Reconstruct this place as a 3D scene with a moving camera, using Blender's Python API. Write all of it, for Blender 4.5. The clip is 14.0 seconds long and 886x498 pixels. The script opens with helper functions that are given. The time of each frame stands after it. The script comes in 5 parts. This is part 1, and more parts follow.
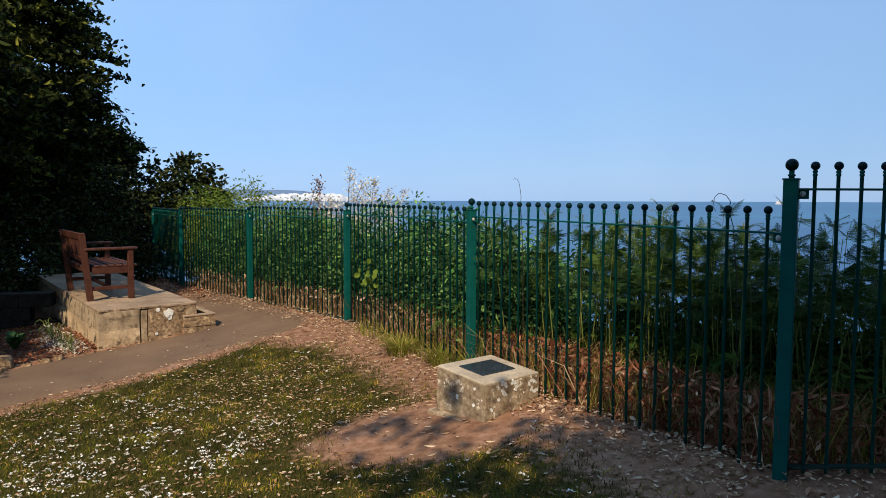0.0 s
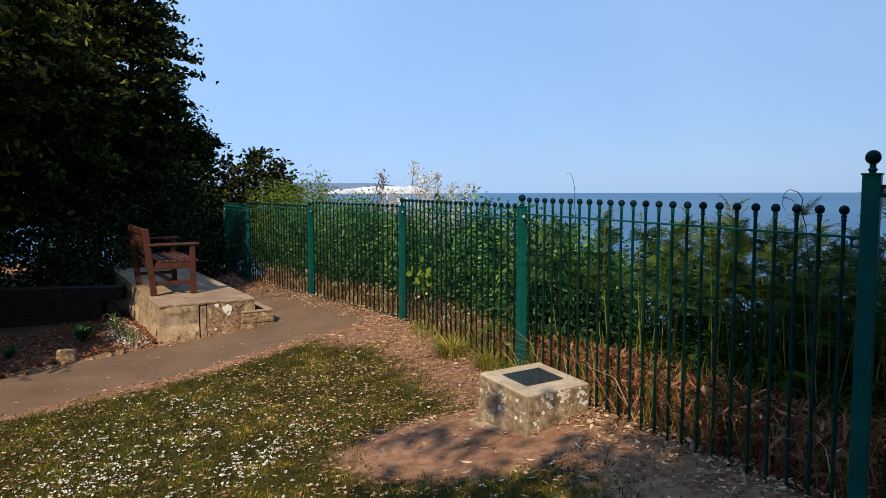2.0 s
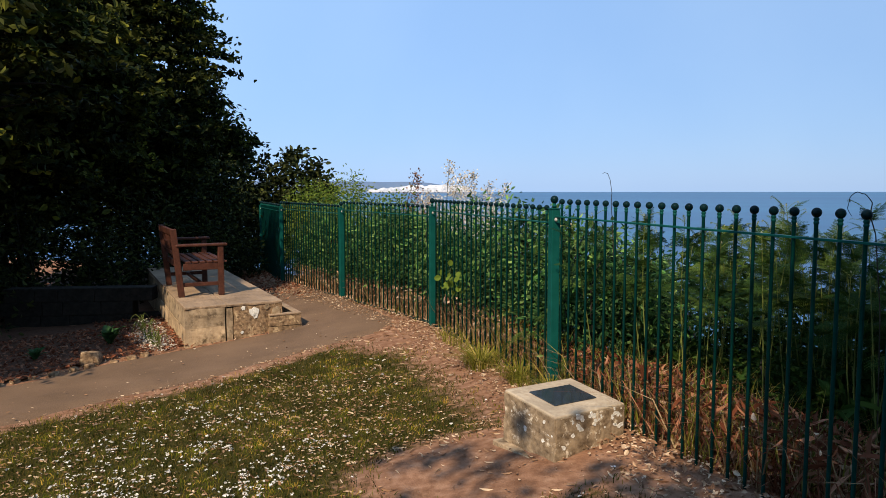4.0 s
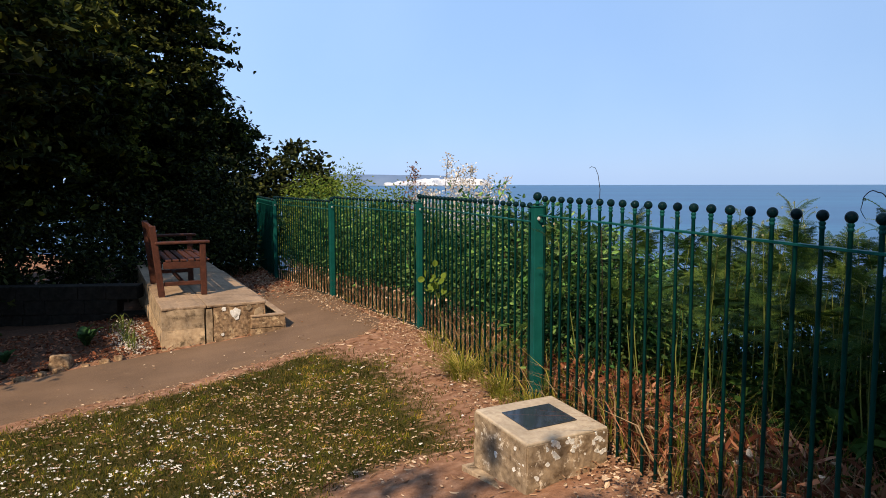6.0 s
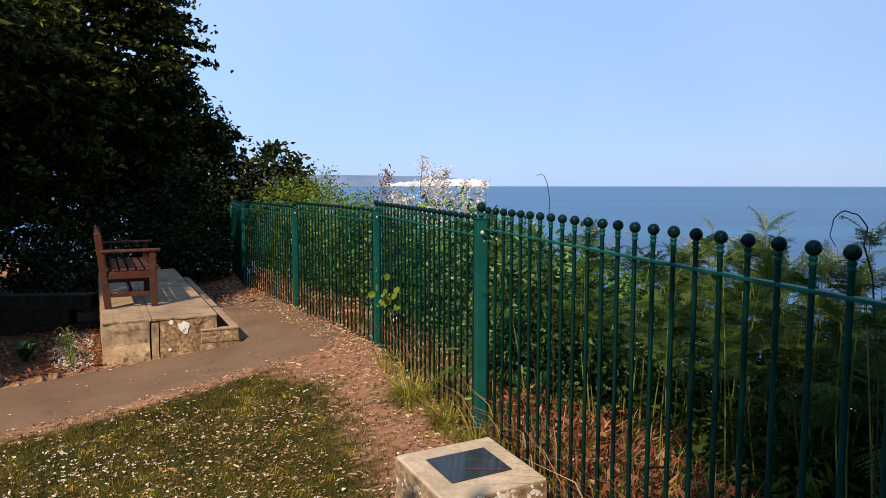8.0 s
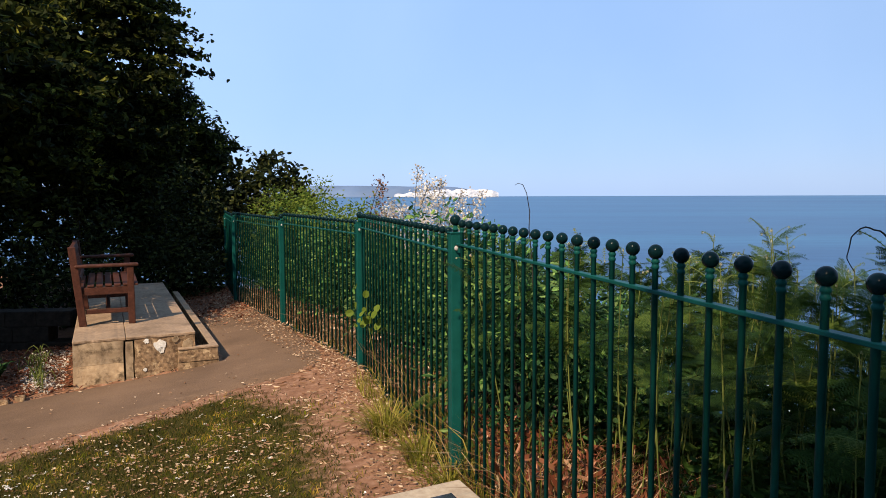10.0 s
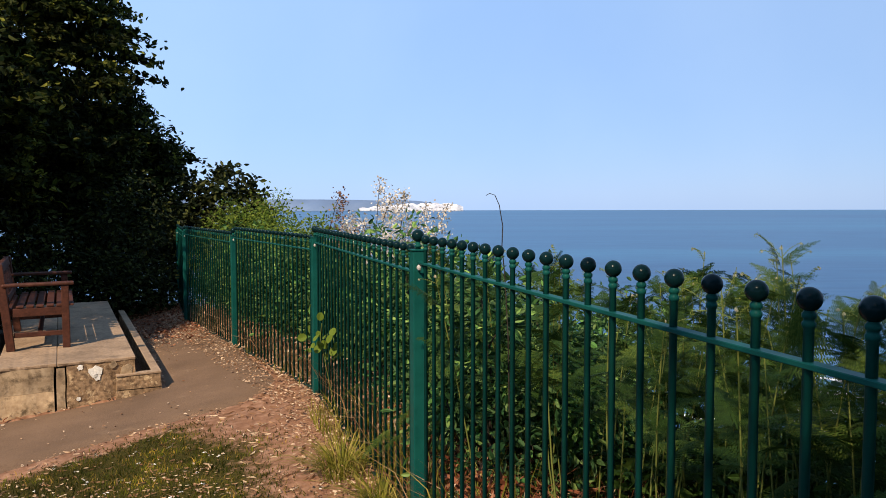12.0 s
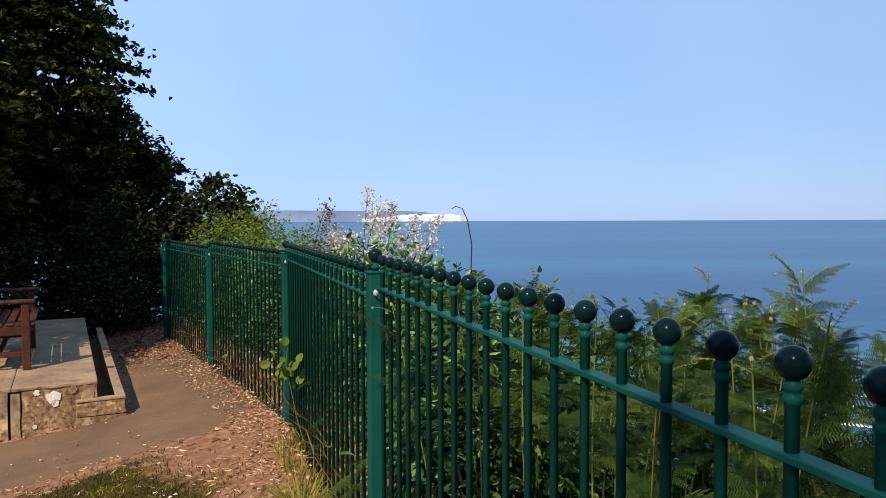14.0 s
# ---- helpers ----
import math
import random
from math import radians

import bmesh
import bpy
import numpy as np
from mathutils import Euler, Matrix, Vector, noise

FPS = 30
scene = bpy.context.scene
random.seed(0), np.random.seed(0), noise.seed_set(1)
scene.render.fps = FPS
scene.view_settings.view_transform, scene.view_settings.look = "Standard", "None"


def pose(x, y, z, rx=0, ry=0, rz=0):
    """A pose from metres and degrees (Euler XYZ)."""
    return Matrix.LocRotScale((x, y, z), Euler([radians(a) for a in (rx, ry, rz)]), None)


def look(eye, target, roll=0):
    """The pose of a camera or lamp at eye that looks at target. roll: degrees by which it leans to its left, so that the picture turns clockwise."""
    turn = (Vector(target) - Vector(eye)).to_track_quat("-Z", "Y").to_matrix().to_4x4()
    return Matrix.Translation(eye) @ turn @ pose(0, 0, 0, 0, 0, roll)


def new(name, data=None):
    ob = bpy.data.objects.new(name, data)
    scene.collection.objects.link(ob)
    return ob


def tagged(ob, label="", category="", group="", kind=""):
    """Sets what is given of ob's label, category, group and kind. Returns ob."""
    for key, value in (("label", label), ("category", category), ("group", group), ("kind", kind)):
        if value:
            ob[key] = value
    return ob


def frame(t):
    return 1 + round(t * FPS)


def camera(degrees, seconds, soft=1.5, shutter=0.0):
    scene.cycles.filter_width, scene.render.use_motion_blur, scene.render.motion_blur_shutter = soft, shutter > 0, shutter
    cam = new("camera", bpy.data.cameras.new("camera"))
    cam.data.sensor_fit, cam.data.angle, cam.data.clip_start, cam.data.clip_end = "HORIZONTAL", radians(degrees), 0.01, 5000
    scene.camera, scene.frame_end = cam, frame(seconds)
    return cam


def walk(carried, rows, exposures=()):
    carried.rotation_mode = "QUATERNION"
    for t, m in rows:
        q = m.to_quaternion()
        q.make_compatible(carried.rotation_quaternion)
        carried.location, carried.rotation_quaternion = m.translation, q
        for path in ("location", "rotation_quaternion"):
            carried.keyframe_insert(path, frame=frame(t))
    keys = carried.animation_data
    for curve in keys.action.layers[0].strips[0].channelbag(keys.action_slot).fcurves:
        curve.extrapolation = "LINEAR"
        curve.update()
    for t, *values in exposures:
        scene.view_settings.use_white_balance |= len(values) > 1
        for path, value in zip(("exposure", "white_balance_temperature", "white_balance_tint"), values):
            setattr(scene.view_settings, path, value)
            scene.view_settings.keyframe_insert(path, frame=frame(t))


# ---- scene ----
cam = camera(63.1, 14.0, 0.9)
PATH = [
    (0, (-0.949, -5.51, 1.662), (-0.688, -3.532, 1.514), 0.2),
    (0.5, (-0.846, -5.47, 1.67), (-0.664, -3.484, 1.512), 0.2),
    (1, (-0.716, -5.459, 1.698), (-0.607, -3.469, 1.533), -0.1),
    (1.5, (-0.674, -5.422, 1.679), (-0.614, -3.429, 1.519), 0.1),
    (2, (-0.686, -5.239, 1.69), (-0.644, -3.246, 1.521), -0.1),
    (2.5, (-0.734, -5.121, 1.704), (-0.699, -3.128, 1.538), 0.2),
    (3, (-0.739, -5.055, 1.705), (-0.711, -3.062, 1.534), 0.2),
    (3.5, (-0.66, -4.987, 1.701), (-0.696, -2.994, 1.53), 0.0),
    (6, (-0.302, -4.448, 1.717), (-0.426, -2.461, 1.526), -0.1),
    (6.5, (-0.236, -4.344, 1.734), (-0.339, -2.356, 1.539), 0.0),
    (7, (-0.094, -4.208, 1.754), (-0.206, -2.22, 1.559), 0.0),
    (9.5, (0.136, -3.595, 1.758), (-0.008, -1.607, 1.592), -0.1),
    (10, (0.21, -3.527, 1.757), (0.057, -1.54, 1.597), -0.2),
    (10.5, (0.211, -3.399, 1.751), (0.067, -1.411, 1.593), -0.1),
    (11, (0.185, -3.25, 1.764), (0.084, -1.258, 1.625), -0.2),
    (11.5, (0.169, -3.171, 1.754), (0.109, -1.176, 1.627), -0.2),
    (12, (0.194, -3.089, 1.746), (0.138, -1.093, 1.624), -0.1),
    (12.5, (0.285, -2.977, 1.758), (0.219, -0.981, 1.646), -0.2),
    (13, (0.356, -2.91, 1.764), (0.272, -0.915, 1.66), -0.2),
    (13.5, (0.354, -2.803, 1.754), (0.257, -0.808, 1.659), 0.1),
    (14, (0.335, -2.652, 1.76), (0.271, -0.655, 1.668), -0.2),
]
walk(cam, [(t, look(e, g, r)) for t, e, g, r in PATH], ((0, 0.46, 6330, 8), (2, 0.46, 6430, 9), (3.5, 0.50, 6490, 10), (6.5, 0.62, 6740, 14), (10, 0.64, 6740, 15), (14, 0.59, 6660, 13)))

# ---- light ----
SUN_EL, SUN_AZ = radians(42), math.atan2(-0.37, -0.93)
world = bpy.data.worlds.new("world")
scene.world = world
world.use_nodes = True
wn = world.node_tree.nodes
sky = wn.new("ShaderNodeTexSky")
sky.sky_type = "NISHITA"
sky.sun_disc = False
sky.sun_elevation, sky.sun_rotation = SUN_EL, SUN_AZ
sky.air_density, sky.dust_density, sky.ozone_density = 1.0, 0.3, 3.0
haze = wn.new("ShaderNodeMix")
haze.data_type = "RGBA"
haze.inputs[0].default_value = 0.82
wisp = wn.new("ShaderNodeTexNoise")
wisp.inputs["Scale"].default_value, wisp.inputs["Detail"].default_value = 2.2, 5
tint = wn.new("ShaderNodeValToRGB")
tint.color_ramp.elements[0].position, tint.color_ramp.elements[0].color = 0.38, (0.280, 0.478, 0.825, 1)
tint.color_ramp.elements[1].position, tint.color_ramp.elements[1].color = 0.68, (0.330, 0.525, 0.850, 1)
bright = wn.new("ShaderNodeMix")
bright.data_type, bright.blend_type = "RGBA", "MULTIPLY"
bright.inputs[0].default_value = 1.0
side = wn.new("ShaderNodeSeparateXYZ")
world.node_tree.links.new(wn.new("ShaderNodeTexCoord").outputs["Generated"], side.inputs[0])
fade = wn.new("ShaderNodeMapRange")
for socket, v in zip(fade.inputs[1:5], (-1.0, 1.0, 13.2, 7.7)):
    socket.default_value = v
world.node_tree.links.new(side.outputs[0], fade.inputs[0])
world.node_tree.links.new(fade.outputs[0], bright.inputs[7])
world.node_tree.links.new(wisp.outputs["Fac"], tint.inputs["Fac"])
world.node_tree.links.new(tint.outputs["Color"], bright.inputs[6])
world.node_tree.links.new(bright.outputs[2], haze.inputs[7])
world.node_tree.links.new(sky.outputs["Color"], haze.inputs[6])
wn["Background"].inputs["Strength"].default_value = 0.083
world.node_tree.links.new(haze.outputs[2], wn["Background"].inputs["Color"])
sun_data = bpy.data.lights.new("sun", "SUN")
sun_data.energy, sun_data.angle, sun_data.color = 4.35, radians(0.5), (1.0, 0.81, 0.59)
sun = new("sun", sun_data)
sun.matrix_world = look((-3.7, -9.3, 9.0), (0, 0, 0))

rng = np.random.default_rng(7)

# ---- materials ----
def material(name):
    m = bpy.data.materials.new(name)
    m.use_nodes = True
    return m, m.node_tree.nodes, m.node_tree.links, m.node_tree.nodes["Principled BSDF"]


def ramp(n, stops):
    r = n.new("ShaderNodeValToRGB")
    e = r.color_ramp.elements
    while len(e) < len(stops):
        e.new(0.5)
    for k, (p, c) in zip(e, stops):
        k.position, k.color = p, (*c, 1)
    return r


def noise_tex(n, l, scale, detail=4.0, rough=0.6, coord="Object"):
    c = n.new("ShaderNodeTexCoord")
    t = n.new("ShaderNodeTexNoise")
    t.inputs["Scale"].default_value, t.inputs["Detail"].default_value = scale, detail
    t.inputs["Roughness"].default_value = rough
    l.new(c.outputs[coord], t.inputs["Vector"])
    return t


def mix(n, l, kind, fac, a, b):
    m = n.new("ShaderNodeMix")
    m.data_type, m.blend_type = "RGBA", kind
    for socket, v in ((m.inputs[0], fac), (m.inputs[6], a), (m.inputs[7], b)):
        if isinstance(v, (float, int)):
            socket.default_value = v
        elif isinstance(v, tuple):
            socket.default_value = (*v, 1)
        else:
            l.new(v, socket)
    return m.outputs[2]


def bump(n, l, b, height, strength, distance):
    k = n.new("ShaderNodeBump")
    k.inputs["Strength"].default_value, k.inputs["Distance"].default_value = strength, distance
    l.new(height, k.inputs["Height"])
    l.new(k.outputs["Normal"], b.inputs["Normal"])


def rough_mat(name, dark, light, fine, coarse, rough=0.85, relief=0.01, stain=None, stain_at=(0.55, 0.7)):
    """Two scales of variation and a fine relief; stain: a third colour in blots."""
    m, n, l, b = material(name)
    f, c = noise_tex(n, l, fine, 6), noise_tex(n, l, coarse, 3)
    r = ramp(n, ((0.3, dark), (0.7, light)))
    l.new(f.outputs["Fac"], r.inputs["Fac"])
    tone = ramp(n, ((0.3, (0.72, 0.72, 0.72)), (0.7, (1.12, 1.12, 1.12))))
    l.new(c.outputs["Fac"], tone.inputs["Fac"])
    col = mix(n, l, "MULTIPLY", 1.0, r.outputs["Color"], tone.outputs["Color"])
    if stain:
        s = noise_tex(n, l, coarse * 2.7, 8, 0.7)
        k = ramp(n, ((stain_at[0], (0, 0, 0)), (stain_at[1], (1, 1, 1))))
        l.new(s.outputs["Fac"], k.inputs["Fac"])
        col = mix(n, l, "MIX", k.outputs["Color"], col, stain)
    l.new(col, b.inputs["Base Color"])
    b.inputs["Roughness"].default_value = rough
    b.inputs["Specular IOR Level"].default_value = 0.2
    bump(n, l, b, f.outputs["Fac"], 0.6, relief)
    return m


def leaf_mat(name, a, b2, c2, gloss=0.5, through_light=0.3, sprays=0.0, whole=0.0):
    """Leaf colours vary from leaf to leaf, and by whole fronds; some light passes through."""
    m, n, l, b = material(name)
    b.inputs["Specular IOR Level"].default_value = 0.10
    g = n.new("ShaderNodeNewGeometry")
    r = ramp(n, ((0.0, a), (0.55, b2), (1.0, c2)))
    if whole:
        info = n.new("ShaderNodeObjectInfo")
        share = n.new("ShaderNodeMix")
        share.inputs[0].default_value = whole
        l.new(g.outputs["Random Per Island"], share.inputs[2])
        l.new(info.outputs["Random"], share.inputs[3])
        l.new(share.outputs[0], r.inputs["Fac"])
    else:
        l.new(g.outputs["Random Per Island"], r.inputs["Fac"])
    col = r.outputs["Color"]
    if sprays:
        # noise paints lit and shaded clumps into the colour, spray by spray
        clump_light = noise_tex(n, l, sprays, 2)
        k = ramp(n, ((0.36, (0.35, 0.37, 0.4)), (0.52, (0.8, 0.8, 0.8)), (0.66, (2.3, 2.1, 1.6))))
        l.new(clump_light.outputs["Fac"], k.inputs["Fac"])
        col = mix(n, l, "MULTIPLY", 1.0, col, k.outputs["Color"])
    l.new(col, b.inputs["Base Color"])
    b.inputs["Roughness"].default_value = gloss
    t = n.new("ShaderNodeBsdfTranslucent")
    l.new(col, t.inputs["Color"])
    x = n.new("ShaderNodeMixShader")
    x.inputs[0].default_value = through_light
    l.new(b.outputs[0], x.inputs[1])
    l.new(t.outputs[0], x.inputs[2])
    l.new(x.outputs[0], n["Material Output"].inputs["Surface"])
    return m


def paint_mat(name, col, col2, gloss, shine=0.17):
    m, n, l, b = material(name)
    c, f = noise_tex(n, l, 9, 5), noise_tex(n, l, 180, 3)
    r = ramp(n, ((0.35, col), (0.7, col2)))
    l.new(c.outputs["Fac"], r.inputs["Fac"])
    l.new(r.outputs["Color"], b.inputs["Base Color"])
    b.inputs["Specular IOR Level"].default_value = shine
    b.inputs["IOR"].default_value = 1.3
    g = ramp(n, ((0.3, (gloss * 0.8,) * 3), (0.7, (gloss * 1.3,) * 3)))
    l.new(c.outputs["Fac"], g.inputs["Fac"])
    l.new(g.outputs["Color"], b.inputs["Roughness"])
    bump(n, l, b, f.outputs["Fac"], 0.15, 0.001)
    return m


M_GREEN = paint_mat("green_gloss_paint", (0.004, 0.058, 0.050), (0.006, 0.080, 0.068), 0.40, 0.09)
# bottom rail paint, darkened for grime and for shade at the ground
M_GRIMY_SHADE = paint_mat("grimy_shade_green_paint", (0.008, 0.022, 0.018), (0.016, 0.040, 0.033), 0.5)
M_BALL = paint_mat("dark_gloss_paint", (0.002, 0.013, 0.015), (0.003, 0.019, 0.022), 0.20, 0.22)
M_STEEL = paint_mat("galvanised_steel", (0.35, 0.35, 0.33), (0.5, 0.5, 0.48), 0.4)
M_CONCRETE = rough_mat("weathered_concrete", (0.24, 0.17, 0.10), (0.44, 0.34, 0.22), 16, 3.2, 0.9, 0.010, (0.085, 0.06, 0.038), (0.50, 0.66))
M_BLOCK = rough_mat("lichened_concrete", (0.12, 0.082, 0.048), (0.38, 0.29, 0.185), 24, 5.0, 0.92, 0.012, (0.62, 0.54, 0.41), (0.56, 0.63))
M_RENDER = rough_mat("tan_render", (0.33, 0.23, 0.135), (0.56, 0.42, 0.26), 18, 3.0, 0.9, 0.010, (0.13, 0.095, 0.055), (0.53, 0.66))
M_CAP = rough_mat("pale_concrete", (0.34, 0.27, 0.19), (0.46, 0.39, 0.28), 40, 4.0, 0.85, 0.002, (0.24, 0.19, 0.13), (0.55, 0.75))
M_CONCRETE_TOP = rough_mat("smooth_concrete", (0.24, 0.168, 0.108), (0.37, 0.268, 0.175), 40, 2.0, 0.85, 0.002, (0.13, 0.092, 0.06), (0.50, 0.75))
M_STONE_DARK = rough_mat("stained_render", (0.070, 0.042, 0.024), (0.40, 0.27, 0.155), 26, 4.5, 0.92, 0.018, (0.46, 0.34, 0.20), (0.54, 0.62))
# near-black wall stone, the trees' shade painted into its colour
M_WALL_SHADE = rough_mat("shade_coloured_stone", (0.010, 0.009, 0.007), (0.032, 0.027, 0.020), 18, 3, 0.95, 0.012)
M_LICHEN = rough_mat("pale_lichen", (0.58, 0.57, 0.50), (0.80, 0.79, 0.74), 60, 9, 0.95, 0.003)
M_PATH = rough_mat("worn_tarmac", (0.110, 0.069, 0.042), (0.192, 0.124, 0.075), 120, 1.4, 0.9, 0.004, (0.24, 0.16, 0.10), (0.6, 0.82))
M_WOOD = rough_mat("stained_hardwood", (0.040, 0.015, 0.009), (0.092, 0.033, 0.020), 30, 6, 0.55, 0.002)
M_BARK = rough_mat("bark", (0.02, 0.016, 0.012), (0.06, 0.05, 0.038), 30, 5, 0.95, 0.02)
# tree and hedge leaves set near black, crown shade put into their colour
M_LEAF_DARK = leaf_mat("shade_coloured_leaves", (0.009, 0.014, 0.003), (0.028, 0.039, 0.007), (0.115, 0.125, 0.021), 0.7, 0.22, 1.6)
M_LEAF_HEDGE = leaf_mat("shade_coloured_hedge", (0.006, 0.010, 0.003), (0.017, 0.025, 0.007), (0.070, 0.080, 0.018), 0.6, 0.18)
M_LEAF_SHRUB = leaf_mat("shrub_leaves", (0.022, 0.078, 0.026), (0.068, 0.165, 0.052), (0.18, 0.29, 0.10), 0.5, 0.38, 4.0)
M_LEAF_BRIGHT = leaf_mat("bramble_leaves", (0.06, 0.108, 0.014), (0.12, 0.18, 0.024), (0.20, 0.25, 0.04), 0.6, 0.35)
M_FERN = leaf_mat("bracken_green", (0.011, 0.032, 0.006), (0.034, 0.075, 0.013), (0.115, 0.165, 0.030), 0.6, 0.30, 0.0, 0.6)
M_FERN_TIP = leaf_mat("bracken_crozier", (0.36, 0.37, 0.18), (0.58, 0.55, 0.38), (0.78, 0.74, 0.60), 0.7, 0.35)
M_FERN_YOUNG = leaf_mat("young_bracken", (0.12, 0.19, 0.03), (0.22, 0.28, 0.06), (0.40, 0.40, 0.16), 0.65, 0.4)
M_STEM = leaf_mat("green_stem", (0.09, 0.13, 0.025), (0.14, 0.17, 0.040), (0.20, 0.20, 0.07), 0.6, 0.15)
M_REED = leaf_mat("dry_stems", (0.085, 0.046, 0.020), (0.24, 0.155, 0.075), (0.50, 0.39, 0.23), 0.85, 0.2)
M_RUST = leaf_mat("dead_bracken", (0.09, 0.026, 0.012), (0.23, 0.080, 0.040), (0.42, 0.21, 0.12), 0.8, 0.2)
M_GRASS = leaf_mat("grass_blades", (0.028, 0.046, 0.004), (0.080, 0.092, 0.009), (0.27, 0.18, 0.045), 0.95, 0.3, 5.0)
M_GRASS_LONG = leaf_mat("long_grass", (0.08, 0.095, 0.011), (0.19, 0.185, 0.024), (0.40, 0.32, 0.085), 0.6, 0.3)
M_LITTER = leaf_mat("dry_leaves", (0.15, 0.075, 0.040), (0.37, 0.225, 0.130), (0.66, 0.53, 0.37), 0.8, 0.15)
M_PETAL = leaf_mat("white_petals", (0.6, 0.57, 0.5), (0.75, 0.73, 0.68), (0.85, 0.83, 0.8), 0.7, 0.2)
M_BLOSSOM = leaf_mat("pale_blossom", (0.34, 0.28, 0.20), (0.62, 0.57, 0.48), (0.82, 0.79, 0.72), 0.7, 0.3)
M_PINKISH = leaf_mat("reddish_twigs", (0.10, 0.05, 0.035), (0.2, 0.11, 0.08), (0.34, 0.22, 0.16), 0.7, 0.2)
M_SOIL = rough_mat("bed_soil", (0.075, 0.034, 0.018), (0.17, 0.085, 0.048), 30, 3, 0.95, 0.02)

# ground: turf, bare red earth and leaf mould blend by a worn-away measure
M_GROUND, n, l, b = material("turf_and_earth")
att = n.new("ShaderNodeAttribute")
att.attribute_name = "wear"
fine, mid, big = noise_tex(n, l, 90, 6), noise_tex(n, l, 14, 5), noise_tex(n, l, 1.6, 3)
turf = ramp(n, ((0.28, (0.014, 0.016, 0.003)), (0.55, (0.052, 0.046, 0.009)), (0.75, (0.15, 0.092, 0.034))))
l.new(fine.outputs["Fac"], turf.inputs["Fac"])
earth = ramp(n, ((0.28, (0.145, 0.072, 0.040)), (0.5, (0.25, 0.133, 0.078)), (0.75, (0.37, 0.225, 0.145))))
l.new(mid.outputs["Fac"], earth.inputs["Fac"])
add = n.new("ShaderNodeMath")
add.operation = "MULTIPLY_ADD"
l.new(mid.outputs["Fac"], add.inputs[0])
add.inputs[1].default_value = 0.9
sub = n.new("ShaderNodeMath")
sub.operation = "SUBTRACT"
l.new(att.outputs["Fac"], sub.inputs[0])
sub.inputs[1].default_value = 0.45
l.new(sub.outputs[0], add.inputs[2])
edge = ramp(n, ((0.36, (0, 0, 0)), (0.66, (1, 1, 1))))
l.new(add.outputs[0], edge.inputs["Fac"])
tone = ramp(n, ((0.3, (0.78, 0.78, 0.78)), (0.7, (1.1, 1.1, 1.1))))
l.new(big.outputs["Fac"], tone.inputs["Fac"])
col = mix(n, l, "MIX", edge.outputs["Color"], turf.outputs["Color"], earth.outputs["Color"])
col = mix(n, l, "MULTIPLY", 1.0, col, tone.outputs["Color"])
l.new(col, b.inputs["Base Color"])
b.inputs["Roughness"].default_value = 0.95
b.inputs["Specular IOR Level"].default_value = 0.1
bump(n, l, b, fine.outputs["Fac"], 0.7, 0.012)

M_SEA, n, l, b = material("sea_water")
co = n.new("ShaderNodeTexCoord")
mp = n.new("ShaderNodeMapping")
mp.inputs["Scale"].default_value = (0.02, 0.11, 1)
l.new(co.outputs["Object"], mp.inputs["Vector"])
sn = n.new("ShaderNodeTexNoise")
sn.inputs["Scale"].default_value, sn.inputs["Detail"].default_value = 1.0, 8
l.new(mp.outputs["Vector"], sn.inputs["Vector"])
sr = ramp(n, ((0.3, (0.006, 0.055, 0.132)), (0.7, (0.017, 0.102, 0.200))))
l.new(sn.outputs["Fac"], sr.inputs["Fac"])
mp2 = n.new("ShaderNodeMapping")
mp2.inputs["Scale"].default_value = (0.0006, 0.0042, 1)
l.new(co.outputs["Object"], mp2.inputs["Vector"])
drift = n.new("ShaderNodeTexNoise")
drift.inputs["Scale"].default_value, drift.inputs["Detail"].default_value = 1.0, 4
l.new(mp2.outputs["Vector"], drift.inputs["Vector"])
streak = ramp(n, ((0.36, (0.50, 0.62, 0.78)), (0.64, (1.30, 1.22, 1.12))))
l.new(drift.outputs["Fac"], streak.inputs["Fac"])
l.new(mix(n, l, "MULTIPLY", 1.0, sr.outputs["Color"], streak.outputs["Color"]), b.inputs["Base Color"])
b.inputs["Roughness"].default_value = 0.32
b.inputs["Specular IOR Level"].default_value = 0.2
bump(n, l, b, sn.outputs["Fac"], 0.3, 0.5)

M_PLAQUE, n, l, b = material("dark_slate_plaque")
pn = noise_tex(n, l, 18, 5)
pr = ramp(n, ((0.3, (0.018, 0.024, 0.032)), (0.75, (0.035, 0.045, 0.056))))
l.new(pn.outputs["Fac"], pr.inputs["Fac"])
l.new(pr.outputs["Color"], b.inputs["Base Color"])
b.inputs["Roughness"].default_value = 0.12

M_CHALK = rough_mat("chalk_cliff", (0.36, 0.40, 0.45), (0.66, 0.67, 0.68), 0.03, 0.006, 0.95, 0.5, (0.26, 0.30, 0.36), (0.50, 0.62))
# downland base colour carries the blue of distance haze
M_DOWN = rough_mat("haze_tinted_downland", (0.10, 0.16, 0.26), (0.13, 0.19, 0.29), 0.01, 0.002, 0.95, 0.5)
M_FOAM = rough_mat("surf_foam", (0.6, 0.62, 0.63), (0.8, 0.82, 0.82), 0.5, 0.1, 0.9, 0.05)


# ---- mesh helpers ----
def mesh_of(name, verts, faces, mat, smooth=False):
    me = bpy.data.meshes.new(name)
    me.from_pydata([tuple(v) for v in verts], [], [tuple(f) for f in faces])
    me.materials.append(mat)
    if smooth:
        me.shade_smooth()
    return me


def put(name, me, parent=None, m=None, label=""):
    ob = new(name, me)
    if parent is not None:
        ob.parent = parent
    if m is not None:
        ob.matrix_basis = m
    if label:
        ob["label"] = label
    return ob


